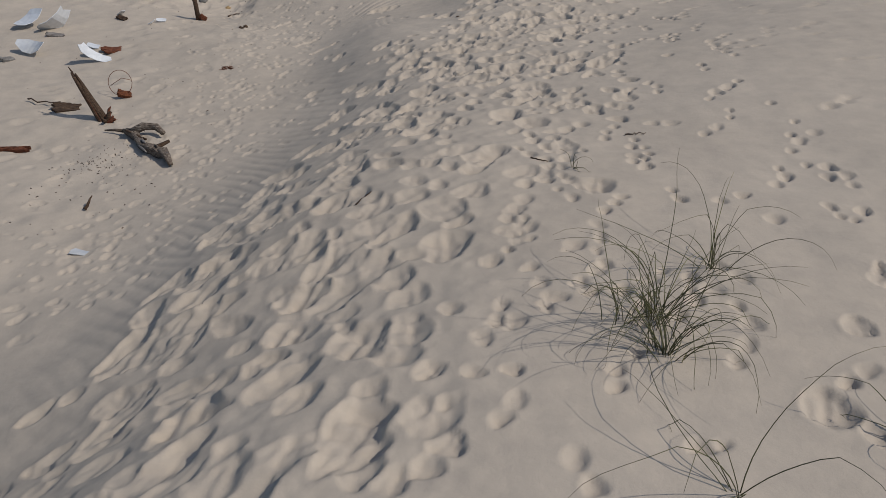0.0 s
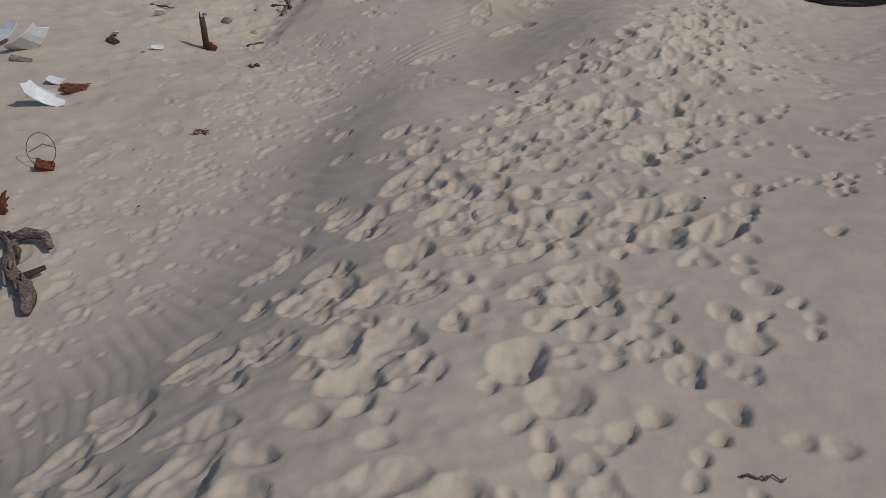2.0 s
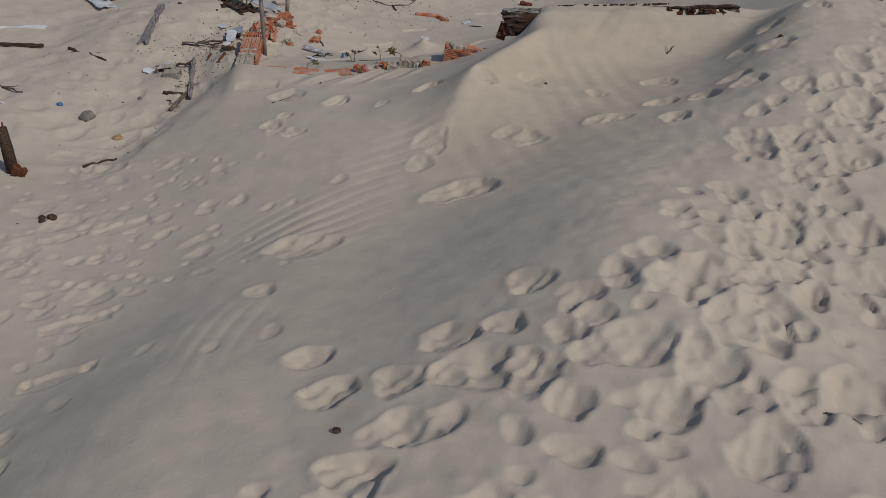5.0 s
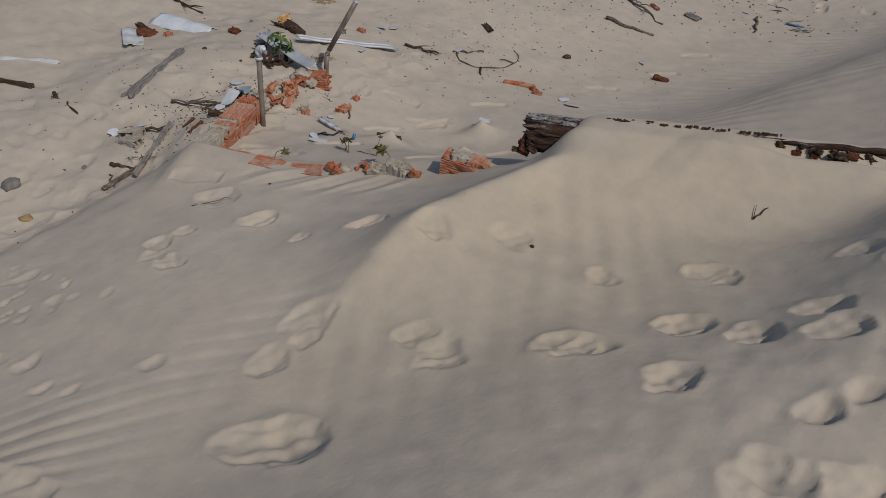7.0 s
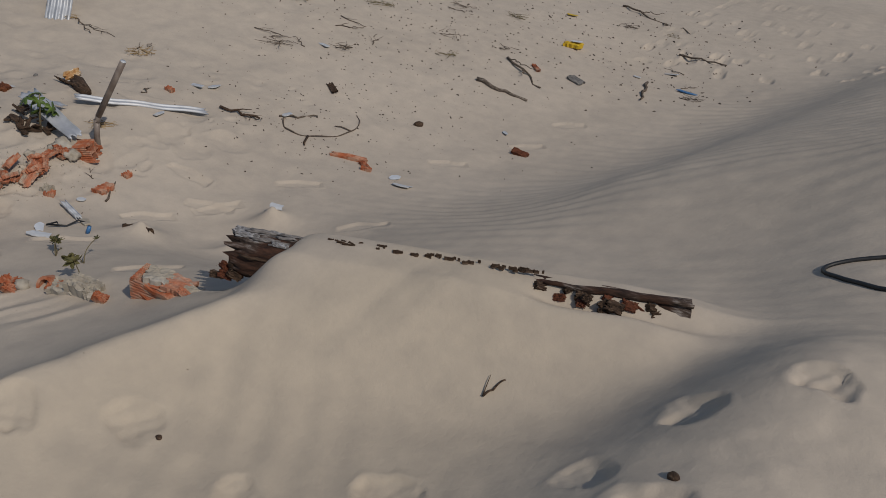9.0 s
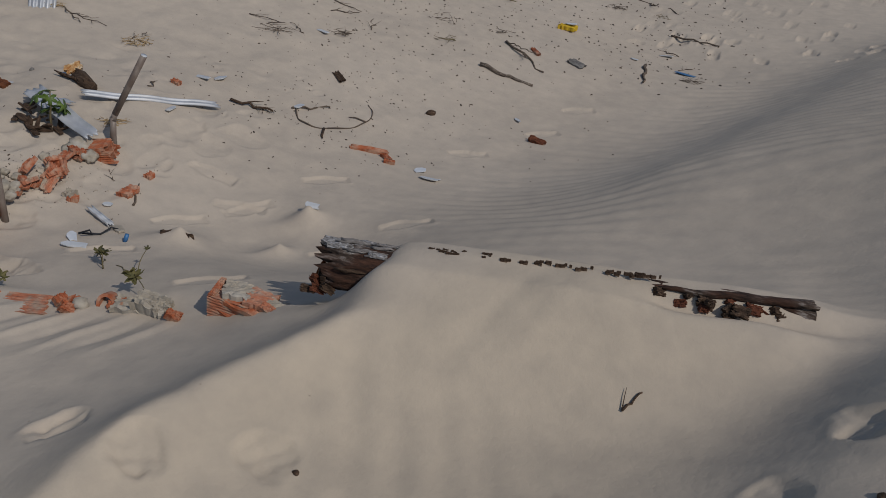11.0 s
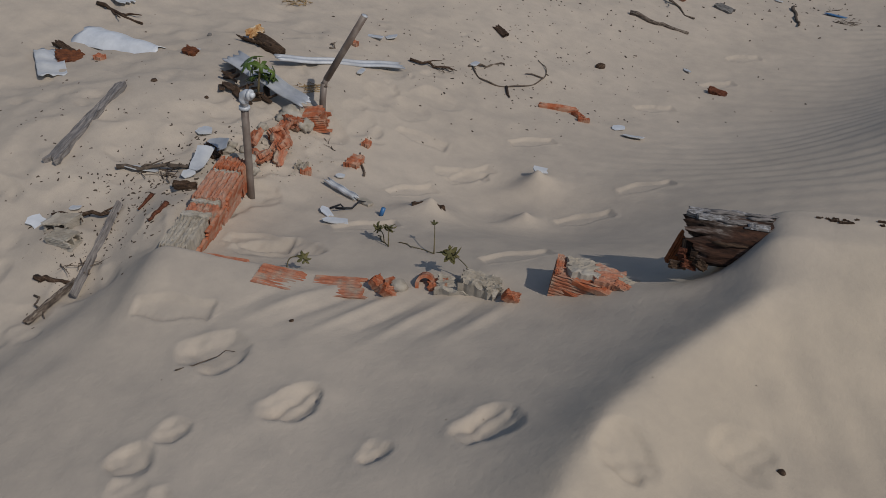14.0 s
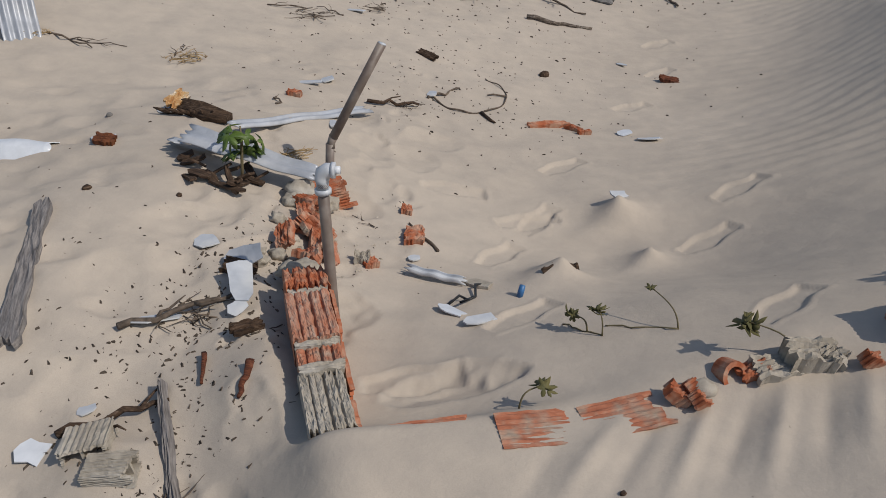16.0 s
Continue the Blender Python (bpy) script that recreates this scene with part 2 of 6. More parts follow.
def dune(x, y):
    """The wind-laid shape: a low hollow, a bank that climbs out of it, swells, and the drift over the log."""
    rise = np.clip(y - 7, -9, 14)
    z = -0.090 + 0.807 * 0.5 * (1 + np.tanh((x - (-0.136 + 0.258 * rise)) / 0.781)) + 0.051 * rise
    z = z + mound(x, y, -3.099, 11.279, 0.208, 0.757, 1.71, -0.129)
    z = z + mound(x, y, -0.579, 10.798, 0.339, 2.328, 1.179, 1.134)
    z = z + mound(x, y, -0.957, 14.486, -0.251, 1.473, 3.189, -0.159)
    z = z + mound(x, y, 2.057, 8.167, -0.361, 1.245, 3.114, -0.462)
    z = z + mound(x, y, -5.225, 13.932, 0.459, 1.821, 4, -0.224)
    z = z + mound(x, y, -2.276, 9.135, -0.138, 1.541, 0.75, -0.72)
    z = z + mound(x, y, 1.177, 7.91, 0.095, 0.513, 1.282, 0.712)
    z = z + mound(x, y, -0.571, 7.071, 0.176, 0.508, 1.262, 0.082)
    z = z + mound(x, y, 0.831, 4.433, -0.084, 2.808, 1.123, -0.951)
    z = z + mound(x, y, -1.079, 11.676, -0.19, 0.76, 0.5, 0.014)
    z = z + mound(x, y, -0.887, 17.038, -0.095, 1.25, 0.5, -0.433)
    z = z + mound(x, y, -1.022, 2.148, -0.116, 0.987, 0.518, 0.641)
    z = z + mound(x, y, 1.448, 0.032, 0.088, 1.729, 1.1, -0.043)
    # the sharp crest of the drift, and its slip face
    d = x - crest_line(y)
    z = z + np.interp(y, [9.75, 10.0, 10.2, 10.4, 10.6, 10.85], [0.26, 0.225, 0.20, 0.215, 0.262, 0.31]) * np.exp(-np.sqrt(d * d + 0.0009) / 0.27) * sigmoid((y - 9.7) / 0.13) * sigmoid((11.0 - y) / 0.08)
    # sand banked on the buried wall
    s, d = (x + 2.09) * 0.932 + (y - 10.20) * 0.362, -(x + 2.09) * 0.362 + (y - 10.20) * 0.932
    w = np.where(d < 0, np.exp(-(d / 0.24) ** 2), np.exp(-(np.maximum(d - 0.05, 0) / 0.07) ** 2)) * sigmoid((s + 0.02) / 0.03) * sigmoid((1.60 - s) / 0.06)
    z = z * (1 - w) + (0.243 + 0.02 * s + 0.06 * s * s) * w
    z = z + mound(x, y, -2.29, 10.42, 0.10, 0.34, 0.165, -1.14) + mound(x, y, -2.62, 10.2, 0.07, 0.16, 0.16, 0)
    # the steep little bank west of the wall, and the one beside the log's far end
    d = x - np.interp(y, [8.8, 9.2, 9.8, 10.02, 10.33], [-2.36, -2.25, -2.27, -2.24, -2.185])
    z = z + 0.13 * (sigmoid(d / 0.055) - sigmoid(d / 0.28)) * sigmoid((y - 9.1) / 0.12) * sigmoid((10.42 - y) / 0.03)
    d = x - (1.0 + 0.5 * np.maximum(y - 10.75, 0))
    z = z + 0.30 * (sigmoid((d - 0.16) / 0.12) - sigmoid((d - 0.16) / 0.42)) * sigmoid((y - 9.9) / 0.15) * sigmoid((11.5 - y) / 0.08)
    # the long lee slope beyond the log
    d = x - (0.1 + 0.22 * (y - 12.8))
    z = z + 0.46 * (sigmoid(d / 0.28) - sigmoid(d / 0.62)) * sigmoid((y - 12.3) / 0.25) * sigmoid((18.0 - y) / 0.5)
    d = x - (-0.2 + 0.24 * (y - 12.5))
    z = z + 0.36 * sigmoid(d / 0.38) * sigmoid((y - 12.75) / 0.25) * sigmoid((19.0 - y) / 0.6)
    z = z + 0.06 * (sigmoid((x - 1.42) / 0.08) - sigmoid((x - 2.1) / 0.3)) * sigmoid((y - 10.5) / 0.2) * sigmoid((12.0 - y) / 0.2)
    z = z + mound(x, y, 1.38, 11.2, 0.08, 0.26, 0.32, -0.35)
    # sand banked on the log, its rotten end left bare
    s, d = along_log(x, y)
    end = 1.70 - 0.25 * np.maximum(-d, 0)
    z = z + 0.17 * np.where(d < 0, np.exp(np.minimum(d, 0) / 0.35), np.exp(-np.maximum(d, 0) / 0.25)) * sigmoid((s - 0.27) / 0.08) * sigmoid((end + 0.03 - s) / 0.1)
    top = LOG_TOP_A + (LOG_TOP_B - LOG_TOP_A) * s / 1.65
    w = np.where(d < 0, np.exp(-np.maximum(-d - 0.14, 0) ** 2 / 0.08), np.exp(-np.maximum(d - 0.04, 0) ** 2 / 0.016)) * sigmoid((s - 0.23) / 0.035) * sigmoid((end - s) / 0.07)
    cover = 0.020 - 0.017 * sigmoid((s - 1.10) / 0.04) - 0.040 * sigmoid((s - 1.18) / 0.04) * np.exp(-((d + 0.085) / 0.035) ** 2)
    front = np.maximum(-d, 0)
    z = z * (1 - w) + (top + cover - 0.12 * np.minimum(front, 0.12) - 0.52 * np.maximum(front - 0.12, 0)) * w
    return z


def lattice(nx, ny, seed):
    return np.random.RandomState(seed).uniform(-1, 1, (nx, ny))


def value_noise(x, y, size, seed):
    """Smooth noise with features of that size."""
    g = lattice(256, 256, seed)
    a, b = x / size, y / size
    i, j = np.floor(a).astype(int), np.floor(b).astype(int)
    f, k = a - i, b - j
    f, k = f * f * (3 - 2 * f), k * k * (3 - 2 * k)
    i, j = i % 256, j % 256
    i2, j2 = (i + 1) % 256, (j + 1) % 256
    return (g[i, j] * (1 - f) + g[i2, j] * f) * (1 - k) + (g[i, j2] * (1 - f) + g[i2, j2] * f) * k


def axis_steps(lo, hi, step, grow_lo, grow_hi, reach):
    """Even steps from lo to hi, widening outwards to the reach on both sides."""
    core = list(np.arange(lo, hi, step))
    left, right = [], []
    p, s = core[0], step
    while p > -reach:
        s *= grow_lo
        p -= s
        left.append(p)
    p, s = core[-1], step
    while p < reach:
        s *= grow_hi
        p += s
        right.append(p)
    return np.array(left[::-1] + core + right)


XS = axis_steps(-2.6, 1.9, 0.0105, 1.03, 1.05, 350)
YS = axis_steps(1.1, 11.6, 0.0105, 1.06, 1.05, 350)
YS = np.concatenate([YS[YS < 11.6], np.arange(11.6, 13.0, 0.015), np.arange(13.0, 17.0, 0.021), 17.0 + np.cumsum(0.021 * 1.04 ** np.arange(170))])
GX, GY = np.meshgrid(XS, YS, indexing="ij")
LIE = dune(GX, GY)
PRINTS = np.zeros_like(LIE)
RAGGED_X = value_noise(GX, GY, 0.060, 31) * 0.009 + value_noise(GX, GY, 0.026, 32) * 0.003
RAGGED_Y = value_noise(GX, GY, 0.060, 33) * 0.009 + value_noise(GX, GY, 0.026, 34) * 0.003


def press(x, y, turn, length, width, depth, rim=0.4, keep=0.15, seed=0, level=0.05, rough=1.0):
    """A foot pushed into loose sand: a bowl with its deepest part on one side, a crisp lip and a low rim, turned by degrees from the y axis."""
    reach = 0.95 * length
    i0, i1 = np.searchsorted(XS, (x - reach, x + reach))
    j0, j1 = np.searchsorted(YS, (y - reach, y + reach))
    if i1 - i0 < 3 or j1 - j0 < 3:
        return
    ragged = rough * min(1.0, length / 0.14)
    gx, gy = GX[i0:i1, j0:j1] - x + RAGGED_X[i0:i1, j0:j1] * ragged, GY[i0:i1, j0:j1] - y + RAGGED_Y[i0:i1, j0:j1] * ragged
    c, s = math.cos(radians(turn)), math.sin(radians(turn))
    u, v = (gx * -s + gy * c) / (length / 2), (gx * c + gy * s) / (width / 2)
    a = np.arctan2(v, u)
    wob = 1 + 0.08 * np.sin(2 * a + seed * 1.7) + 0.07 * np.sin(3 * a + seed * 2.9)
    u, v = u * wob, v * wob
    # how far each place lies from the deepest point towards the lip
    du, dv = 0.10 * (-s * 0.95 - c * 0.31), 0.10 * (c * 0.95 - s * 0.31)
    wu, wv = u - du, v - dv
    aa, bb, cc = np.maximum(wu * wu + wv * wv, 1e-9), du * wu + dv * wv, du * du + dv * dv - 1
    q = aa / (-bb + np.sqrt(bb * bb - aa * cc))
    old = PRINTS[i0:i1, j0:j1]
    lie = LIE[i0:i1, j0:j1]
    flat = np.clip((lie[(i1 - i0) // 2, (j1 - j0) // 2] - lie) * level, -0.7 * depth, 0.7 * depth)
    west = 0.5 - 0.5 * (gx * 0.95 - gy * 0.31) / np.maximum(np.hypot(gx, gy), 1e-6)
    bowl = np.clip(1 - q ** (2.9 - 1.5 * west), 0, 1)
    cover = np.clip((1 - q) / 0.22, 0, 1)
    lumps = rough * 0.12 * np.sin(u * 4 + seed) * np.sin(v * 3.5 + seed * 2) + rough * 0.12 * np.sin(u * 7.3 + v * 3 + seed * 3) * np.sin(v * 7 - u * 2 + seed) - rough * 0.12 * np.abs(np.sin(u * 2.6 + v * 3.7 + seed * 1.3))
    edge = rim * depth * (0.25 + 0.75 * west) * np.where(q > 1, np.exp(-(q - 1) / 0.24), np.exp((q - 1) / 0.10)) * (q < 2.2)
    PRINTS[i0:i1, j0:j1] = old * (1 - (1 - keep) * cover) - depth * (bowl - lumps * cover) + flat * cover + edge


def sole(x, y, turn, length=0.28, depth=0.010, seed=0):
    """A light shoe print with its tread."""
    reach = 0.75 * length
    i0, i1 = np.searchsorted(XS, (x - reach, x + reach))
    j0, j1 = np.searchsorted(YS, (y - reach, y + reach))
    if i1 - i0 < 3 or j1 - j0 < 3:
        return
    gx, gy = GX[i0:i1, j0:j1] - x, GY[i0:i1, j0:j1] - y
    c, s = math.cos(radians(turn)), math.sin(radians(turn))
    u, v = gx * -s + gy * c, gx * c + gy * s
    half = length / 2
    width = 0.047 + 0.010 * np.cos(u / half * 4.2 + 0.6)
    edge = np.minimum((half - np.abs(u)) / 0.018, (width - np.abs(v)) / 0.014)
    m = np.clip(edge, 0, 1)
    m = m * m * (3 - 2 * m)
    tread = np.clip(0.5 + 0.9 * np.sin(u * 2 * math.pi / 0.034 + 5 * np.abs(v) / 0.05), 0, 1)
    PRINTS[i0:i1, j0:j1] += -depth * m * (0.88 + 0.12 * tread) + 0.40 * depth * np.exp(-((edge + 0.25) / 0.3) ** 2)


def path_centre(y):
    """The middle of the trodden track."""
    return np.interp(y, [0, 1.9, 3.0, 4.0, 4.9, 5.6, 6.5, 7.2, 8.2, 9.4, 10, 11, 14], [-0.9, -0.65, -0.36, -0.02, 0.18, 0.26, 0.50, 0.92, 1.27, 1.55, 1.8, 2.3, 3.2])


def trampled_track():
    rnd = random.Random(11)
    for n in range(1500):
        y = rnd.uniform(0.4, 11.0)
        half = np.interp(y, [0.4, 2.4, 3, 4, 4.9, 6.5, 7.2, 8.2, 10.6], [0.6, 0.7, 0.78, 0.95, 1.02, 0.96, 0.62, 0.40, 0.40])
        if (y > 7 and n % 2) or (y < 4.2 and n % 3):
            continue
        x = path_centre(y) + max(-1.0, min(1.0, rnd.gauss(0, 0.52))) * half
        size = rnd.uniform(0.17, 0.28) if n % 7 == 0 else rnd.uniform(0.075, 0.16) * (1.3 if y < 4.2 else 1.0)
        press(x, y, rnd.gauss(-42, 35), size, size * rnd.uniform(0.58, 0.88), rnd.uniform(0.145, 0.215) * size * (0.85 if size > 0.18 else 1.0) * (0.78 if y < 4.2 else 1.0), 0.16, 0.2, n)
    for n in range(60):
        y = rnd.uniform(1.0, 3.9)
        x = path_centre(y) - rnd.uniform(0.45, 1.05)
        size = rnd.uniform(0.10, 0.24)
        press(x, y, rnd.gauss(-45, 20), size, size * rnd.uniform(0.55, 0.75), rnd.uniform(0.11, 0.16) * size, 0.3, 0.2, n)
    for n in range(34):
        size = rnd.uniform(0.20, 0.34)
        press(rnd.uniform(-1.35, -0.2), rnd.uniform(1.45, 3.0), rnd.gauss(-42, 12), size, size * rnd.uniform(0.45, 0.6), rnd.uniform(0.10, 0.13) * size, 0.2, 0.15, n)


def animal_tracks():
    rnd = random.Random(23)
    for n in range(300):
        y = rnd.uniform(1.2, 13)
        x = path_centre(y) + 0.6 + 2.3 * rnd.random() ** 1.3
        turn = rnd.gauss(-30, 30)
        for k in range(rnd.choice((1, 2, 2, 3))):
            px, py = x + 0.10 * k * -math.sin(radians(turn)) + rnd.uniform(-0.03, 0.03), y + 0.10 * k * math.cos(radians(turn))
            size = rnd.uniform(0.06, 0.115)
            press(px, py, turn, size, size * 0.75, rnd.uniform(0.013, 0.021), 0.16, 0.2, n + k)
    for n in range(260):
        y = rnd.uniform(3.0, 9.2)
        x = rnd.gauss(-1.65, 0.33) + 0.06 * (y - 6)
        size = rnd.uniform(0.05, 0.13)
        press(x, y, rnd.gauss(-20, 40), size, size * 0.7, rnd.uniform(0.006, 0.013), 0.3, 0.3, n)
    for n in range(170):
        x, y = rnd.uniform(-5.2, -2.3), rnd.uniform(9.2, 13.5)
        size = rnd.uniform(0.06, 0.2)
        press(x, y, rnd.uniform(0, 180), size, size * 0.65, rnd.uniform(0.004, 0.011), 0.3, 0.3, n)
    for n in range(150):
        x, y = rnd.uniform(-1.4, 2.6), rnd.uniform(17.2, 21)
        size = rnd.uniform(0.1, 0.25)
        press(x, y, rnd.uniform(0, 180), size, size * 0.65, rnd.uniform(0.012, 0.03), 0.4, 0.3, n)


# deep single steps: x, y, turn, length, depth
STEPS_BY_DRIFT = [
    (-0.24, 9.99, -60, 0.17, 0.030), (0.0, 10.2, -50, 0.18, 0.022), (-0.60, 10.01, -50, 0.17, 0.035), (-0.83, 9.84, -70, 0.10, 0.022),
    (-1.42, 9.54, -60, 0.15, 0.026), (-1.23, 9.46, -60, 0.14, 0.024), (-1.16, 9.9, -45, 0.18, 0.034), (-1.41, 9.67, -60, 0.11, 0.020),
    (-1.55, 9.98, -62, 0.27, 0.030), (0.53, 9.72, -60, 0.24, 0.042), (0.78, 10.02, -60, 0.20, 0.034), (1.0, 10.01, -70, 0.18, 0.034),
    (1.15, 10.19, -60, 0.17, 0.034), (1.21, 10.05, -60, 0.17, 0.034), (0.88, 9.65, -60, 0.19, 0.036), (0.76, 10.42, -70, 0.16, 0.024),
]
STEPS_ON_BANK = [
    (1.34, 10.52, -60, 0.19, 0.034), (1.16, 10.63, -60, 0.14, 0.022), (1.31, 10.91, -60, 0.16, 0.030), (1.56, 11.07, -60, 0.17, 0.028),
    (0.40, 10.21, -60, 0.12, 0.018), (-0.38, 9.43, -60, 0.20, 0.020), (-0.35, 9.21, -60, 0.18, 0.020), (0.04, 9.54, -50, 0.17, 0.022),
    (0.18, 9.48, -60, 0.15, 0.018), (1.46, 9.95, -60, 0.20, 0.036), (0.38, 10.22, -50, 0.12, 0.016), (0.70, 10.43, -60, 0.15, 0.024),
    (-0.03, 8.94, -70, 0.36, 0.045), (-0.60, 8.39, -70, 0.30, 0.036), (-0.59, 7.95, -70, 0.14, 0.026), (-0.13, 7.52, -50, 0.17, 0.040),
]
STEPS_IN_LEE = [
    (0.03, 7.35, -60, 0.19, 0.038), (0.23, 7.42, -60, 0.18, 0.036), (0.38, 7.47, -60, 0.15, 0.030), (0.31, 7.67, -60, 0.19, 0.036),
    (0.48, 7.75, -60, 0.15, 0.030), (0.51, 7.99, -50, 0.18, 0.036), (0.60, 7.55, -60, 0.15, 0.032), (0.79, 7.63, -60, 0.15, 0.032),
    (0.77, 7.80, -60, 0.14, 0.026), (0.34, 7.21, -50, 0.20, 0.042), (0.26, 7.02, -60, 0.19, 0.040), (-0.72, 9.0, -50, 0.10, 0.014),
    (-0.32, 9.36, -60, 0.12, 0.016), (0.13, 9.53, -60, 0.17, 0.018), (-1.35, 9.46, -60, 0.12, 0.014), (0.54, 9.73, -60, 0.16, 0.026),
]
STEPS_ON_SLOPE = [
    (-2.26, 9.04, -45, 0.26, 0.030), (-1.42, 7.9, -45, 0.20, 0.020), (-0.91, 6.86, -50, 0.13, 0.026), (-0.5, 6.61, -60, 0.18, 0.034),
    (-0.81, 6.45, -60, 0.13, 0.026), (-0.53, 6.29, -60, 0.13, 0.028), (-1.04, 6.13, -60, 0.15, 0.026), (-0.71, 5.86, -60, 0.14, 0.026),
    (-0.01, 5.72, -65, 0.24, 0.055), (0.03, 6.15, -65, 0.26, 0.050), (0.17, 6.28, -65, 0.20, 0.045), (-0.45, 4.78, -50, 0.26, 0.050),
    (-0.20, 4.75, -50, 0.24, 0.048), (-0.73, 4.43, -50, 0.26, 0.040), (-0.24, 4.45, -60, 0.22, 0.040), (0.8, 5.55, -50, 0.20, 0.040),
]
STEPS_IN_TRACK = [
    (0.82, 5.54, -40, 0.30, 0.050), (1.12, 5.38, -40, 0.30, 0.050), (0.90, 5.30, -40, 0.22, 0.040), (1.0, 6.22, -50, 0.20, 0.040),
    (1.04, 8.07, -30, 0.34, 0.050), (1.35, 8.61, -30, 0.26, 0.045), (1.04, 7.48, -40, 0.22, 0.040), (1.56, 7.74, -30, 0.30, 0.050),
    (0.23, 3.72, -45, 0.28, 0.045), (-0.48, 3.78, -55, 0.26, 0.040), (-0.85, 4.08, -50, 0.24, 0.036), (-0.98, 3.93, -50, 0.22, 0.034),
    (-0.81, 3.39, -45, 0.28, 0.044), (-0.51, 3.33, -40, 0.24, 0.042), (0.71, 3.30, -30, 0.22, 0.036), (-0.62, 8.37, -60, 0.34, 0.036),
]
STEPS_BY_GRASS = [
    (-0.24, 1.74, -40, 0.28, 0.050), (-0.28, 2.2, -40, 0.28, 0.042), (-0.55, 2.35, -50, 0.20, 0.042), (-0.54, 2.59, -50, 0.24, 0.044),
    (-0.82, 1.96, -40, 0.30, 0.050), (-1.20, 2.25, -45, 0.20, 0.036), (-1.26, 2.53, -45, 0.26, 0.036), (-0.04, 1.97, -70, 0.12, 0.026),
    (0.03, 1.64, -50, 0.13, 0.026), (0.03, 2.32, -60, 0.11, 0.024), (-0.84, 3.4, -50, 0.22, 0.036), (-1.0, 4.02, -50, 0.18, 0.030),
    (-0.62, 4.36, -50, 0.20, 0.034), (-0.48, 3.73, -50, 0.20, 0.036), (1.4, 2.17, -40, 0.13, 0.024), (1.14, 1.77, -40, 0.20, 0.030),
]


def soft_dents():
    rnd = random.Random(31)
    for n in range(260):
        x, y = rnd.uniform(-4.6, -2.2), rnd.uniform(9.0, 12.6)
        size = rnd.uniform(0.10, 0.30)
        press(x, y, rnd.uniform(0, 180), size, size * rnd.uniform(0.5, 0.9), rnd.uniform(0.006, 0.016), 0.4, 0.4, n)
    for n in range(420):
        x, y = rnd.gauss(-1.95, 0.42), rnd.uniform(3.2, 9.2)
        size = rnd.uniform(0.035, 0.085)
        press(x, y, rnd.uniform(0, 180), size, size * rnd.uniform(0.6, 0.9), rnd.uniform(0.004, 0.009), 0.5, 0.4, n)
    for n in range(70):
        x, y = rnd.uniform(-3.4, -2.0), rnd.uniform(3.5, 9.0)
        size = rnd.uniform(0.10, 0.24)
        press(x, y, rnd.uniform(0, 180), size, size * rnd.uniform(0.5, 0.9), rnd.uniform(0.006, 0.014), 0.4, 0.4, n)


def ripples():
    """Wind ripples where nobody trod: a band down the lee slope, and the valley behind the drift."""
    warp = value_noise(GX, GY, 0.8, 3) * 0.16 + value_noise(GX, GY, 0.3, 4) * 0.035
    along = GX * 0.62 + GY * 0.78 + warp
    middle = np.interp(GY, [2.2, 4.0, 5.3, 6.6, 7.5, 8.2, 9.2, 9.7], [-1.5, -1.35, -1.05, -0.92, -0.72, -0.74, -0.70, -0.42])
    lee = np.exp(-((GX - middle) / 0.30) ** 2)
    low = lee * sigmoid((GY - 2.2) / 0.3) * sigmoid((6.4 - GY) / 0.25)
    z = low * 0.0024 * (np.sin(along * 2 * math.pi / 0.095) + 0.3 * np.sin(2 * along * 2 * math.pi / 0.095 + 0.9))
    bow = np.sqrt((GX - 0.10) ** 2 + ((GY - 7.75) / 1.35) ** 2 + 0.01) + warp * 0.30
    patchy = np.clip(0.55 + 0.9 * value_noise(GX, GY, 0.45, 15), 0, 1.2)
    high = np.exp(-((GX - middle - 0.04) / 0.25) ** 2) * sigmoid((GY - 6.75) / 0.15) * sigmoid((9.6 - GY) / 0.15)
    z += high * patchy * 0.0040 * (np.sin(bow * 2 * math.pi / 0.075) + 0.35 * np.sin(2 * bow * 2 * math.pi / 0.075 + 0.9))
    back = sigmoid((GY - 11.7) / 0.25) * sigmoid((GX + 0.85 - 0.14 * (GY - 12.5)) / 0.22) * sigmoid((17.0 - GY) / 0.4) * sigmoid((3.2 - GX) / 0.4)
    far = GY * 0.92 - GX * 0.38 + value_noise(GX, GY, 1.1, 8) * 0.28 + value_noise(GX, GY, 0.4, 9) * 0.04
    z += back * 0.0048 * np.sin(far * 2 * math.pi / 0.13) * (0.6 + 0.4 * value_noise(GX, GY, 0.7, 10))
    flute = sigmoid((GY - 9.0) / 0.3) * sigmoid((10.62 - GY) / 0.12) * sigmoid((GX + 0.30) / 0.08) * sigmoid((1.0 - GX) / 0.15)
    z += flute * 0.0028 * (0.6 + 0.6 * value_noise(GX, GY, 0.35, 14)) * np.sin((GX * 0.85 + GY * 0.53 + 0.35 * warp) * 2 * math.pi / 0.125)
    return z


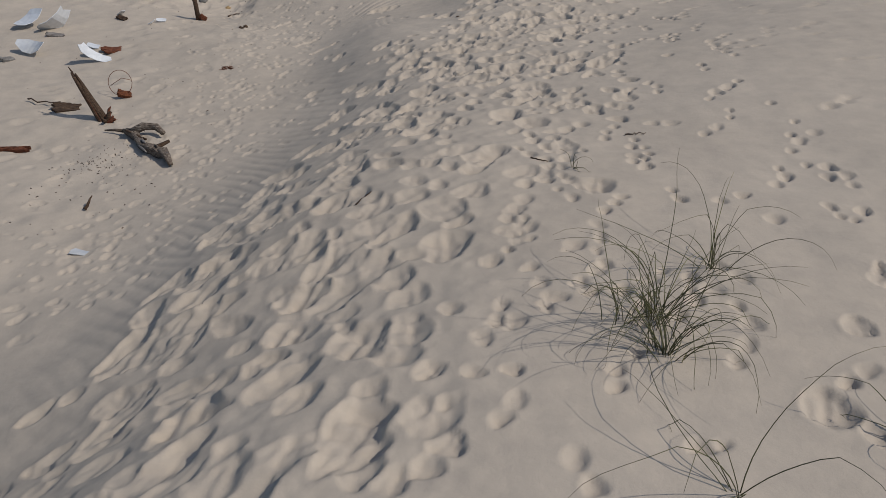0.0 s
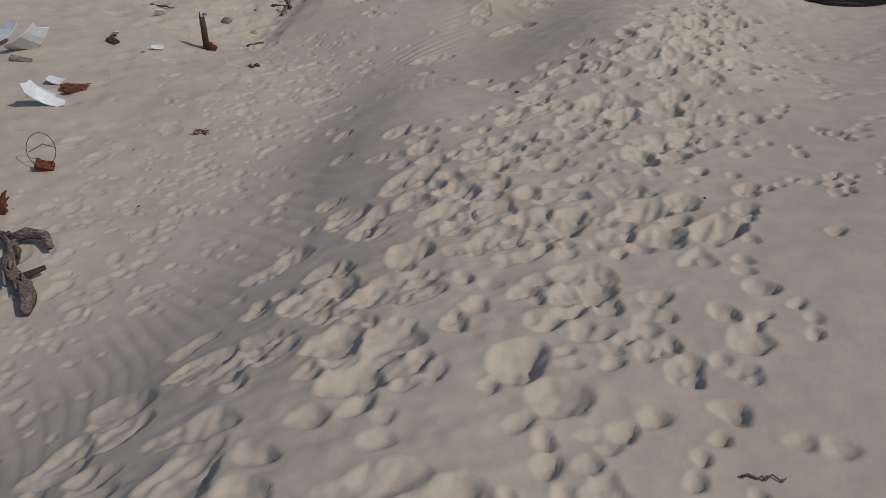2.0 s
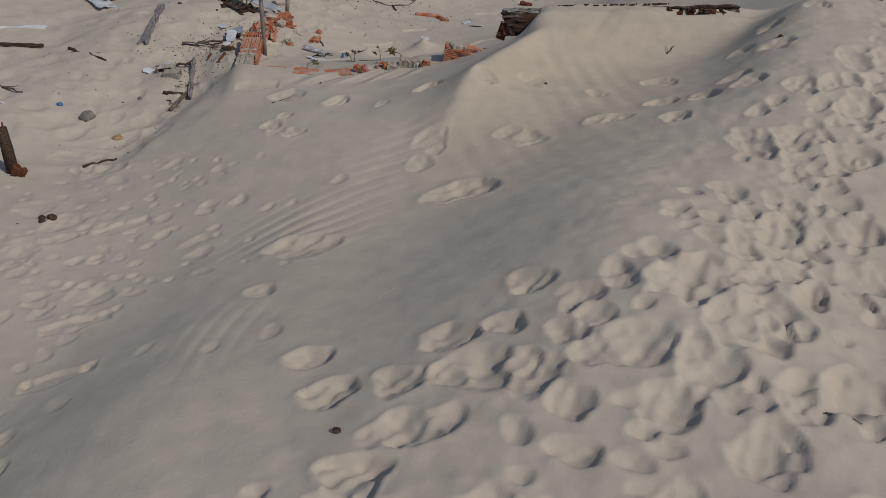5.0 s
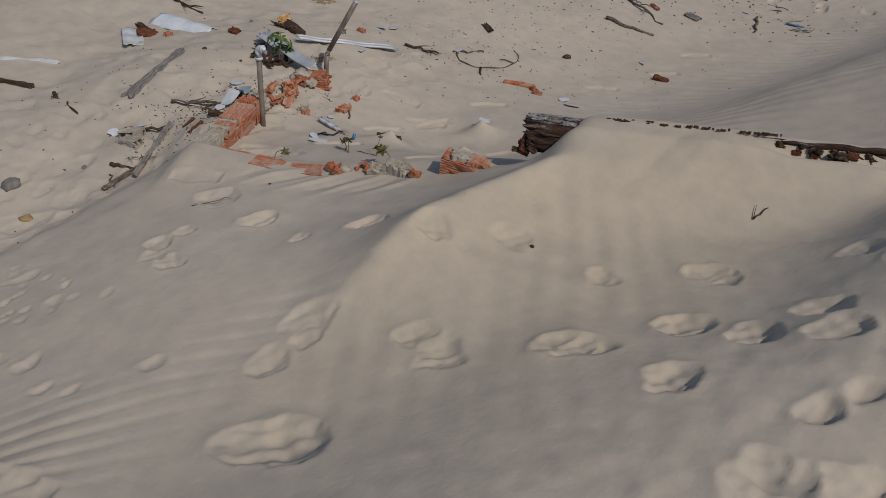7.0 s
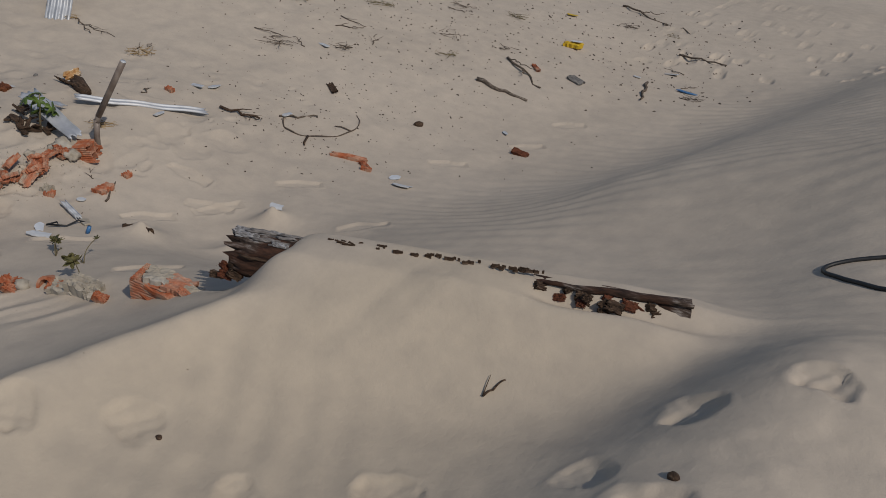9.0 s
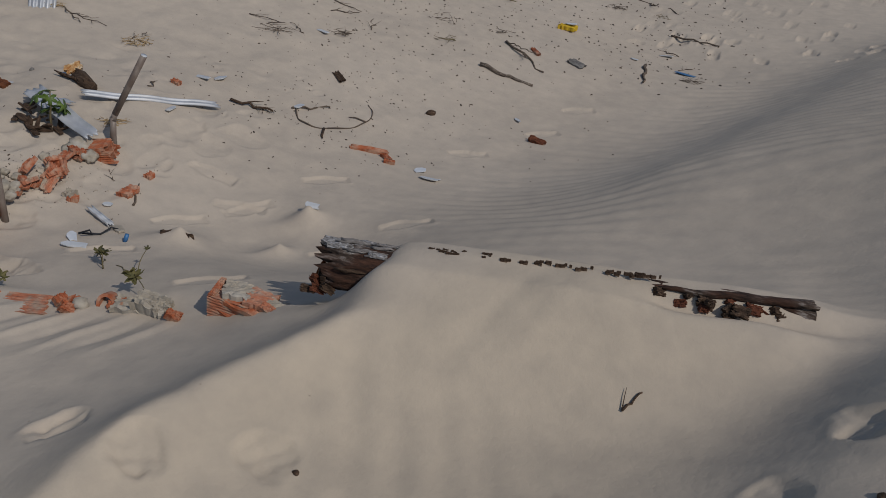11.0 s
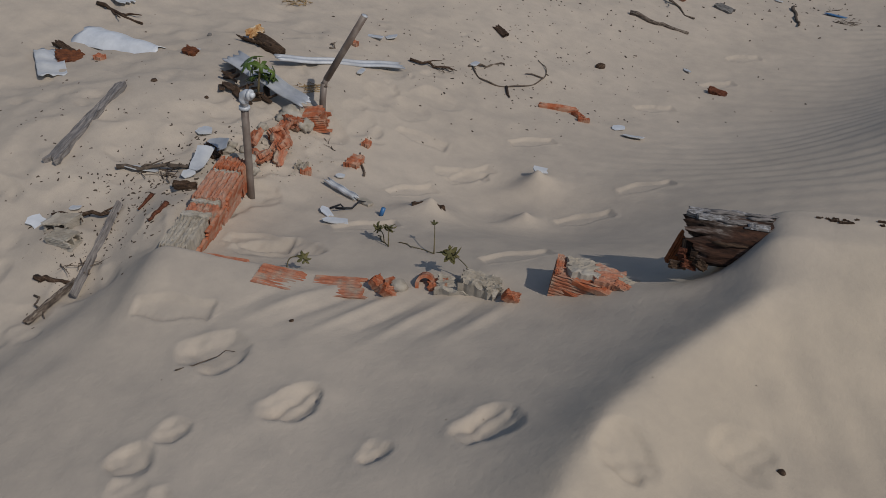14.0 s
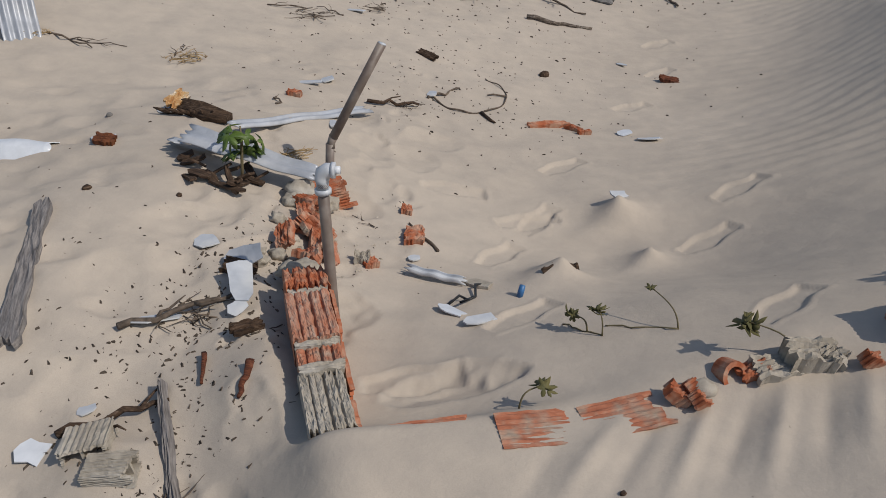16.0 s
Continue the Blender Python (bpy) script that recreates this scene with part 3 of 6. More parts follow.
def wind_tails():
    """Small drifts and scoops that the wind left along the buried wall."""
    z = np.zeros_like(LIE)
    for x, y, h, a in ((-1.25, 11.69, 0.065, 0.055), (-1.36, 12.05, 0.10, 0.075), (-1.58, 11.36, 0.10, 0.075)):
        z += h * np.exp(-np.sqrt(((GX - x) / a) ** 2 + ((GY - y) / a) ** 2 + 0.02))
    rx, ry = GX + 0.55, GY - 10.05
    z += 0.19 * (rx * 0.93 - ry * 0.36) * np.exp(-(rx * rx + ry * ry) / 0.42)
    for x, y, h, a, b, turn in (
        (-1.50, 10.30, 0.022, 0.16, 0.032, 1.1), (-1.27, 10.38, 0.026, 0.17, 0.030, 1.2), (-1.08, 10.44, 0.026, 0.16, 0.032, 1.25),
        (-1.40, 10.33, -0.018, 0.14, 0.030, 1.15), (-1.17, 10.41, -0.018, 0.15, 0.030, 1.2), (-0.97, 10.47, -0.018, 0.15, 0.032, 1.3),
        (-0.88, 10.50, 0.022, 0.14, 0.035, 1.3), (-1.60, 10.26, -0.010, 0.12, 0.03, 1.1),
        (-1.40, 11.98, 0.020, 0.20, 0.07, 0.9), (-1.64, 11.34, 0.020, 0.16, 0.07, 1.2), (-1.28, 11.65, 0.016, 0.14, 0.05, 1.1),
        (-0.22, 10.84, 0.055, 0.16, 0.08, 0.36), (0.28, 10.95, -0.016, 0.22, 0.05, 1.3), (0.42, 11.0, 0.012, 0.22, 0.06, 1.3),
    ):
        z += 0.85 * mound(GX, GY, x, y, h if y > 11 else h * 0.62, a, b if y > 11 else b * 0.75, turn) * (1.1 if y > 11.2 else 1.0)
    return z


trampled_track()
animal_tracks()
soft_dents()
n_step = 0
press(-1.86, 10.62, -70, 0.34, 0.18, 0.030, 0.3, 0.2, 3)
press(-1.72, 10.66, -40, 0.14, 0.10, 0.020, 0.3, 0.2, 5)
for group_of_steps in (STEPS_BY_DRIFT, STEPS_ON_BANK, STEPS_IN_LEE, STEPS_ON_SLOPE, STEPS_IN_TRACK, STEPS_BY_GRASS):
    for sx, sy, st, sl, sd in group_of_steps:
        n_step += 1
        press(sx, sy, st, sl, sl * (0.70 if sl > 0.22 else 0.86), sd * (0.8 if -0.3 < sx < 0.05 and 9.9 < sy < 10.3 else 1.0) * 0.74, 0.35, 0.0, n_step, 0.12, 1.7)
for sx, sy, st in ((-1.69, 11.94, -25), (-1.81, 11.56, -22), (-1.22, 13.63, -50), (-0.96, 15.05, -50), (-0.99, 14.4, -40), (-2.06, 12.05, -75), (-1.6, 12.52, -40), (-1.01, 11.85, -50), (-0.96, 10.95, -40), (-0.84, 12.23, -50), (-1.83, 10.07, -66), (-1.69, 11.0, -40), (-1.70, 8.47, -40), (-1.33, 7.71, -50), (-1.11, 7.37, -60), (-1.96, 10.64, -70), (-1.73, 11.92, -60)):
    n_step += 1
    sole(sx, sy, st, 0.29, 0.012, n_step)

CALM = sigmoid((np.abs(GX - path_centre(GY)) - 0.75) / 0.12)
SMALL = value_noise(GX, GY, 0.24, 1) * 0.007 + value_noise(GX, GY, 0.09, 2) * 0.003 * (1.6 - CALM) + value_noise(GX, GY, 0.045, 12) * 0.0030 * (1.15 - CALM)
HOLLOW = sigmoid((-1.9 - GX) / 0.2) * sigmoid((GY - 2) / 0.4) * sigmoid((17 - GY) / 1.0)
SMALL += HOLLOW * (value_noise(GX, GY, 0.35, 6) * 0.014 + value_noise(GX, GY, 0.13, 7) * 0.007)
FAR = np.clip((np.hypot(GX, GY - 8) - 16) / 40, 0, 1)
HEIGHT = LIE + PRINTS + wind_tails() + (ripples() + SMALL) * (1 - FAR) + FAR * (value_noise(GX, GY, 14.0, 5) * 0.9 + 0.4)


# coarser yellow sand on the drift's sunward face, warm sunlight put into its tint
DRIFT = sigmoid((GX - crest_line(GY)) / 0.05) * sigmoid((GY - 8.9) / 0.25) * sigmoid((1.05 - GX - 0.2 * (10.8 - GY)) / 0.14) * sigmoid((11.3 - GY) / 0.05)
SUNLIT_YELLOW = np.clip(DRIFT * (1 + 0.25 * value_noise(GX, GY, 0.5, 21)), 0, 1)


def ground(x, y):
    """The sand's height at a place."""
    i = min(max(int(np.searchsorted(XS, x)), 1), len(XS) - 1)
    j = min(max(int(np.searchsorted(YS, y)), 1), len(YS) - 1)
    f = (x - XS[i - 1]) / (XS[i] - XS[i - 1])
    k = (y - YS[j - 1]) / (YS[j] - YS[j - 1])
    h = HEIGHT
    return float((h[i - 1, j - 1] * (1 - f) + h[i, j - 1] * f) * (1 - k) + (h[i - 1, j] * (1 - f) + h[i, j] * f) * k)


def build_ground():
    nx, ny = len(XS), len(YS)
    me = bpy.data.meshes.new("ground")
    me.vertices.add(nx * ny)
    me.vertices.foreach_set("co", np.stack([GX, GY, HEIGHT], -1).astype(np.float32).ravel())
    q = np.arange(nx * ny).reshape(nx, ny)
    quads = np.stack([q[:-1, :-1], q[1:, :-1], q[1:, 1:], q[:-1, 1:]], -1).reshape(-1, 4)
    me.loops.add(quads.size)
    me.loops.foreach_set("vertex_index", quads.ravel().astype(np.int32))
    me.polygons.add(len(quads))
    me.polygons.foreach_set("loop_start", np.arange(0, quads.size, 4, dtype=np.int32))
    me.polygons.foreach_set("use_smooth", np.ones(len(quads), dtype=bool))
    me.update(calc_edges=True)
    sunlit_yellow = me.attributes.new("sunlit_yellow_sand", "FLOAT", "POINT")
    sunlit_yellow.data.foreach_set("value", SUNLIT_YELLOW.astype(np.float32).ravel())
    me.materials.append(SAND)
    tagged(new("ground", me), "pale dry dune sand, trodden and rippled by wind", "sand", kind="structure")


build_ground()


# ---- builders ----
def part(name, bm, mat, parent=None, label="", smooth=True):
    """Links a bmesh as one mesh object, under a thing or part if one is given."""
    me = bpy.data.meshes.new(name)
    bmesh.ops.recalc_face_normals(bm, faces=bm.faces)
    bm.to_mesh(me)
    bm.free()
    me.materials.append(mat)
    if smooth:
        me.polygons.foreach_set("use_smooth", np.ones(len(me.polygons), dtype=bool))
    ob = new(name, me)
    if parent:
        ob.parent = parent
    if label:
        ob["label"] = label
    return ob


def thing(name, m, label, category, group=""):
    """An empty base for a thing with parts."""
    ob = new(name)
    ob.empty_display_size = 0.05
    ob.matrix_world = m
    return tagged(ob, label, category, group)


def on_sand(x, y, sink=0.0, rx=0.0, ry=0.0, rz=0.0):
    return pose(x, y, ground(x, y) - sink, rx, ry, rz)


def tube(pts, radii, sides=7, rough=0.0, seed=0, squash=1.0, bm=None):
    """A tapered, uneven tube along points, with closed ends."""
    rnd = random.Random(seed)
    bm = bm or bmesh.new()
    rings = []
    pts = [Vector(p) for p in pts]
    bumps = [rnd.uniform(1 - rough, 1 + rough) for _ in range(sides)]
    for i, p in enumerate(pts):
        way = (pts[min(i + 1, len(pts) - 1)] - pts[max(i - 1, 0)]).normalized()
        side = way.cross(Vector((0, 0, 1)))
        side = side.normalized() if side.length > 1e-3 else Vector((1, 0, 0))
        up = side.cross(way).normalized()
        ring = []
        for k in range(sides):
            a = 2 * math.pi * k / sides
            r = radii[i] * bumps[k] * rnd.uniform(1 - rough * 0.5, 1 + rough * 0.5)
            ring.append(bm.verts.new(p + side * math.cos(a) * r + up * math.sin(a) * r * squash))
        rings.append(ring)
    for a, b in zip(rings, rings[1:]):
        for k in range(sides):
            bm.faces.new((a[k], a[(k + 1) % sides], b[(k + 1) % sides], b[k]))
    bm.faces.new(rings[0][::-1])
    bm.faces.new(rings[-1])
    return bm


def wander(a, b, n, sway, seed):
    """Points from a to b that stray sideways like a branch."""
    rnd = random.Random(seed)
    a, b = Vector(a), Vector(b)
    return [a.lerp(b, i / n) + Vector((rnd.uniform(-1, 1), rnd.uniform(-1, 1), rnd.uniform(-0.5, 0.5))) * (sway if 0 < i < n else 0) for i in range(n + 1)]


def slab_outline(pts, thick, bend=0.0, cuts=3):
    """A flat piece from an outline in x and y, with thickness, bowed across x."""
    bm = bmesh.new()
    face = bm.faces.new([bm.verts.new((x, y, 0)) for x, y in pts])
    bmesh.ops.triangulate(bm, faces=[face])
    if cuts:
        bmesh.ops.subdivide_edges(bm, edges=bm.edges[:], cuts=1, use_grid_fill=True)
    ext = bmesh.ops.extrude_face_region(bm, geom=bm.faces[:])
    for v in [e for e in ext["geom"] if isinstance(e, bmesh.types.BMVert)]:
        v.co.z += thick
    for v in bm.verts:
        v.co.z += bend * v.co.x * v.co.x
    return bm


def broken_outline(length, width, seed, n=9):
    rnd = random.Random(seed)
    pts = []
    for k in range(n):
        a = 2 * math.pi * (k + rnd.uniform(-0.25, 0.25)) / n
        c, s = math.cos(a), math.sin(a)
        q = 1 / max(abs(c), abs(s)) * rnd.uniform(0.72, 1.02)
        pts.append((c * q * length / 2, s * q * width / 2))
    return pts


def shard(name, x, y, length, width, turn, mat, label, category, seed, thick=0.005, tilt=6.0, bend=0.0, lift=0.0, group=""):
    bm = slab_outline(broken_outline(length, width, seed), thick, bend)
    rnd = random.Random(seed + 77)
    ob = part(name, bm, mat, None, smooth=False)
    ob.matrix_world = on_sand(x, y, -0.004 - lift, rnd.uniform(-tilt, tilt), rnd.uniform(-tilt, tilt), turn)
    return tagged(ob, label, category, group)


def lump(size, seed, squash=0.7, detail=2, rough=0.22):
    bm = bmesh.new()
    bmesh.ops.create_icosphere(bm, subdivisions=detail, radius=size)
    off = Vector((seed * 3.1, seed * 1.7, seed * 0.9))
    for v in bm.verts:
        d = 1 + rough * noise.noise(v.co / size * 1.4 + off) * 1.6 + rough * 0.5 * noise.noise(v.co / size * 4 + off)
        v.co = Vector((v.co.x * d, v.co.y * d * 0.85, v.co.z * d * squash))
    return bm


def pebble(name, x, y, size, mat, label, category, seed, sink=0.3, group=""):
    ob = part(name, lump(size, seed), mat)
    ob.matrix_world = on_sand(x, y, size * (sink - 0.45), 0, 0, seed * 47 % 360)
    return tagged(ob, label, category, group)


def stick(name, a, b, r, label, seed, mat=None, lift=0.0, sway=0.015, end=0.5, branches=(), n=7, category="stick", group="driftwood sticks", lift_b=None):
    """A dry stick that lies on the sand from a to b, with side branches (fraction along, length, turn)."""
    mat = mat or TWIG
    lift_b = lift if lift_b is None else lift_b
    base = Vector((a[0], a[1], ground(*a) + r * 0.6 + lift))
    tip = Vector((b[0], b[1], ground(*b) + r * 0.6 + lift_b))
    pts = wander(base, tip, n, sway, seed)
    root = thing(name, pose(*base), label, category, group)
    local = [p - base for p in pts]
    part("stem", tube(local, [r * (1 - (1 - end) * i / n) for i in range(n + 1)], 7, 0.22, seed), mat, root)
    way = (tip - base).normalized()
    for k, (f, length, turn) in enumerate(branches):
        start = local[min(int(f * n), n)]
        out = Matrix.Rotation(radians(turn), 3, "Z") @ way
        fin = start + out * length + Vector((0, 0, length * 0.15))
        m = max(3, int(length / 0.03))
        part("branch", tube(wander(start, fin, m, sway * 0.6, seed + k + 1), [r * 0.6 * (1 - 0.7 * i / m) for i in range(m + 1)], 5, 0.2, seed + k), mat, root)
    return root


def plank(name, a, b, width, thick, label, seed, mat=None, roll=0.0, lift=0.0):
    """A weathered board with split, uneven ends."""
    rnd = random.Random(seed)
    pa, pb = Vector((a[0], a[1], ground(*a) + lift)), Vector((b[0], b[1], ground(*b) + lift))
    length = (pb - pa).length
    bm = bmesh.new()
    n, k = 16, 6
    top, low = [], []
    for i in range(n + 1):
        row_t, row_l = [], []
        for j in range(k + 1):
            f = i / n
            ragged = 0.0
            if i in (0, n):
                ragged = rnd.uniform(-0.03, 0.02) * (1 if i else -1)
            w = width * (0.72 + 0.28 * f) * (1 - 0.12 * math.sin(f * 7 + seed) ** 2)
            y = (j / k - 0.5) * w + (rnd.uniform(-0.07, 0.07) * width if j in (0, k) else 0)
            z = rnd.uniform(-1, 1) * thick * 0.16
            row_t.append(bm.verts.new((f * length + ragged, y, thick + z)))
            row_l.append(bm.verts.new((f * length + ragged * 0.8, y * 0.98, 0)))
        top.append(row_t)
        low.append(row_l)
    for i in range(n):
        for j in range(k):
            bm.faces.new((top[i][j], top[i + 1][j], top[i + 1][j + 1], top[i][j + 1]))
            bm.faces.new((low[i][j], low[i][j + 1], low[i + 1][j + 1], low[i + 1][j]))
        for j in (0, k):
            bm.faces.new((top[i][j], low[i][j], low[i + 1][j], top[i + 1][j]))
    for i in (0, n):
        for j in range(k):
            bm.faces.new((top[i][j], top[i][j + 1], low[i][j + 1], low[i][j]))
    ob = part(name, bm, mat or GREY_WOOD, smooth=False)
    d = (pb - pa).normalized()
    q = d.to_track_quat("X", "Z").to_matrix().to_4x4()
    ob.matrix_world = Matrix.Translation(pa) @ q @ pose(0, 0, 0, roll, 0, 0)
    return tagged(ob, label, "plank")


def brick_mesh(length=0.24, width=0.115, height=0.14, cols=2, rows=2, broken=0.0, seed=0):
    """A hollow clay block: grooved faces, thin webs, open channels along its length. broken: how ragged its far end is."""
    rnd = random.Random(seed)
    bm = bmesh.new()
    outline = []

    def edge(ax, ay, bx, by):
        n = 22
        for i in range(n):
            f = i / n
            nx, ny = (by - ay), -(bx - ax)
            ln = math.hypot(nx, ny)
            groove = rnd.uniform(0.0025, 0.0048) if i % 3 == 1 and 0 < i < n else rnd.uniform(0, 0.0008)
            outline.append((ax + (bx - ax) * f - nx / ln * groove, ay + (by - ay) * f - ny / ln * groove))
    w, h, t = width / 2, height / 2, 0.009
    edge(-w, -h, w, -h)
    edge(w, -h, w, h)
    edge(w, h, -w, h)
    edge(-w, h, -w, -h)
    n = len(outline)
    inner = [(max(-w + t, min(w - t, x)), max(-h + t, min(h - t, y))) for x, y in outline]
    steps = 9
    rings_o, rings_i = [], []
    jag = [rnd.uniform(0, 1) for _ in range(n)]
    for s in range(steps + 1):
        f = s / steps
        xo = [(f * (length - broken * (0.12 * jag[k] + 0.44 * jag[(k // 9) * 9 % n] + 0.44 * jag[(k // 5) * 5 % n]))) for k in range(n)]
        rings_o.append([bm.verts.new((xo[k] - length / 2, outline[k][0] + rnd.uniform(-0.0013, 0.0013), outline[k][1] + rnd.uniform(-0.0013, 0.0013))) for k in range(n)])
        rings_i.append([bm.verts.new((xo[k] - length / 2, inner[k][0], inner[k][1])) for k in range(n)])
    for s in range(steps):
        for k in range(n):
            m = (k + 1) % n
            bm.faces.new((rings_o[s][k], rings_o[s][m], rings_o[s + 1][m], rings_o[s + 1][k]))
            bm.faces.new((rings_i[s][m], rings_i[s][k], rings_i[s + 1][k], rings_i[s + 1][m]))
    for s in (0, steps):
        for k in range(n):
            m = (k + 1) % n
            bm.faces.new((rings_o[s][k], rings_i[s][k], rings_i[s][m], rings_o[s][m]))

    def web(y0, y1, z0, z1):
        end = length * (1 - 0.6 * broken / length * rnd.uniform(0.6, 1.0)) - length / 2 if broken else length / 2 - 0.001
        vs = [bm.verts.new((x, y, z)) for x in (-length / 2 + 0.001, end) for y in (y0, y1) for z in (z0, z1)]
        for f in ((0, 1, 3, 2), (4, 6, 7, 5), (0, 4, 5, 1), (2, 3, 7, 6), (0, 2, 6, 4), (1, 5, 7, 3)):
            bm.faces.new([vs[i] for i in f])
    for c in range(1, cols):
        y = -w + width * c / cols
        web(y - 0.0035, y + 0.0035, -h + 0.004, h - 0.004)
    for r in range(1, rows):
        z = -h + height * r / rows
        web(-w + 0.004, w - 0.004, z - 0.0035, z + 0.0035)
    return bm


def chunk_mesh(length, width, height, seed, grooves=True):
    """A broken piece of clay block: a thick curved wall with grooves and torn edges."""
    rnd = random.Random(seed)
    bm = bmesh.new()
    n, k = 10, 12
    top, low = [], []
    for i in range(n + 1):
        rt, rl = [], []
        for j in range(k + 1):
            f, g = i / n - 0.5, j / k - 0.5
            rag = rnd.uniform(-0.16, 0.16)
            edge_i = rag if i in (0, n) else 0
            x = (f + edge_i * 0.7 * (1 - abs(g))) * length
            y = (g + (rag * 0.4 if j in (0, k) else 0)) * width
            z = height * (0.62 if (grooves and j % 3 == 1) else 0.74) + (rnd.uniform(-0.10, 0.10) + 0.35 * noise.noise(Vector((f * 3 + seed, g * 3, 1)))) * height
            rt.append(bm.verts.new((x, y, z)))
            rl.append(bm.verts.new((x * 0.96, y * 0.96, -0.25 * height)))
        top.append(rt)
        low.append(rl)
    for i in range(n):
        for j in range(k):
            bm.faces.new((top[i][j], top[i + 1][j], top[i + 1][j + 1], top[i][j + 1]))
            bm.faces.new((low[i][j], low[i][j + 1], low[i + 1][j + 1], low[i + 1][j]))
        for j in (0, k):
            bm.faces.new((top[i][j], low[i][j], low[i + 1][j], top[i + 1][j]))
    for i in (0, n):
        for j in range(k):
            bm.faces.new((top[i][j], top[i][j + 1], low[i][j + 1], low[i][j]))
    return bm


def chunk(name, x, y, length, width, height, turn, mat, label, seed, lift=0.0, rx=0.0, ry=0.0, category="brick piece", group="broken brick pieces"):
    ob = part(name, chunk_mesh(length, width, height, seed), mat, smooth=False)
    ob.matrix_world = on_sand(x, y, -lift, rx, ry, turn)
    return tagged(ob, label, category, group)


def ring_mesh(outer, inner, length, sides=16):
    """A short round channel, open through the middle, along x."""
    bm = bmesh.new()
    loops = [[bm.verts.new((x, r * math.cos(2 * math.pi * k / sides), r * 1.12 * math.sin(2 * math.pi * k / sides))) for k in range(sides)] for x, r in ((0, outer), (length, outer), (length, inner), (0, inner))]
    for a, b in zip(loops, loops[1:] + loops[:1]):
        for k in range(sides):
            bm.faces.new((a[k], a[(k + 1) % sides], b[(k + 1) % sides], b[k]))
    return bm


def split_brick_mesh(length, width, height, seed, ragged=0.02):
    """A hollow clay block with its top face gone: thin ridges and open channels run along it, its ends and side torn."""
    rnd = random.Random(seed)
    bm = bmesh.new()
    across, steps = 36, 22
    jag0, jag1 = ([ragged * (abs(noise.noise(Vector((j * 0.22, seed, side)))) * 1.6 + rnd.uniform(0, 0.15)) for j in range(across + 1)] for side in (3, 8))
    rows = []
    for i in range(steps + 1):
        f = i / steps
        row = []
        for j in range(across + 1):
            g = j / across
            groove = max(math.exp(-((g - c) / w) ** 2) * d for c, w, d in ((0.22, 0.022, 0.008), (0.54, 0.030, 0.014), (0.79, 0.022, 0.009), (0.36, 0.012, 0.003), (0.66, 0.012, 0.003)))
            torn = 0.006 * noise.noise(Vector((f * length * 30 + seed, g * 6, 2))) + 0.004 * noise.noise(Vector((f * length * 90 + seed, g * 20, 7)))
            side = 0.007 * noise.noise(Vector((f * length * 45, seed, 4))) if j in (0, across) else 0
            x = jag0[j] + (length - jag0[j] - jag1[j]) * f
            row.append(bm.verts.new((x - length / 2, (g - 0.5) * width + side, height / 2 - groove + torn - (0.008 if j in (0, across) else 0))))
        rows.append(row)
    for a, b in zip(rows, rows[1:]):
        for p, q, r, t in zip(a, b, b[1:], a[1:]):
            bm.faces.new((p, q, r, t))
    rim = [e for e in bm.edges if len(e.link_faces) == 1]
    ext = bmesh.ops.extrude_edge_only(bm, edges=rim)
    low = [v for v in ext["geom"] if isinstance(v, bmesh.types.BMVert)]
    for v in low:
        v.co.z = -height / 2
    bmesh.ops.holes_fill(bm, edges=[e for e in bm.edges if len(e.link_faces) == 1], sides=0)
    return bm


# ---- the buried walls ----
WALL_A, WALL_B = Vector((-2.352, 10.930, 0)), Vector((-2.062, 10.272, 0))


def broken_wall(name, label):
    root = thing(name, pose(0, 0, 0), label, "wall")
    return root


wall_one = broken_wall("brick_wall", "top course of hollow orange clay bricks half buried in sand")
a_way = (WALL_B - WALL_A).normalized()
a_turn = math.degrees(math.atan2(a_way.y, a_way.x))
for k, (f, length, width, top, mat, ragged) in enumerate(((0.055, 0.125, 0.128, 0.328, CLAY, 0.035), (0.235, 0.225, 0.126, 0.312, CLAY_PINK, 0.012), (0.415, 0.11, 0.118, 0.286, CLAY_DUSTY, 0.02), (0.575, 0.235, 0.112, 0.280, MORTAR, 0.035))):
    p = WALL_A + a_way * f
    b = part("brick", split_brick_mesh(length, width, 0.14, k + 3, ragged), mat, wall_one, smooth=False)
    b.matrix_world = pose(p.x - 0.003 * (k % 2), p.y, top - 0.07, (k - 1) * 1.5, 3.0, a_turn + (k % 2) * 1.3)
for k, (f, side, length) in enumerate(((0.20, 0.066, 0.20), (0.42, 0.062, 0.20), (0.60, 0.060, 0.14))):
    p = WALL_A + a_way * f + Vector((-a_way.y, a_way.x, 0)) * side
    j = part("brick_face", chunk_mesh(length, 0.075, 0.012, 46 + k), CLAY, wall_one, "bright orange grooved side of a brick", smooth=False)
    j.matrix_world = pose(p.x, p.y, 0.255 - 0.035 * k, 0, 4, a_turn) @ pose(0, 0, 0, 80, 0, 0)
for k, (f, lift) in enumerate(((0.118, 0.005), (0.352, 0.008), (0.462, 0.002))):
    p = WALL_A + a_way * f
    j = part("mortar_joint", chunk_mesh(0.035, 0.11, 0.02, 40 + k, False), MORTAR, wall_one, smooth=False)
    j.matrix_world = pose(p.x, p.y, 0.312 - 0.07 * f - lift, 0, 3, a_turn)
thorn = WALL_A + a_way * 0.735
j = part("brick_splinter", tube([(0, 0, -0.03), (0.004, 0.002, 0.02), (0.0, 0.0, 0.06)], [0.012, 0.010, 0.004], 6, 0.3, 49), CLAY, wall_one, smooth=False)
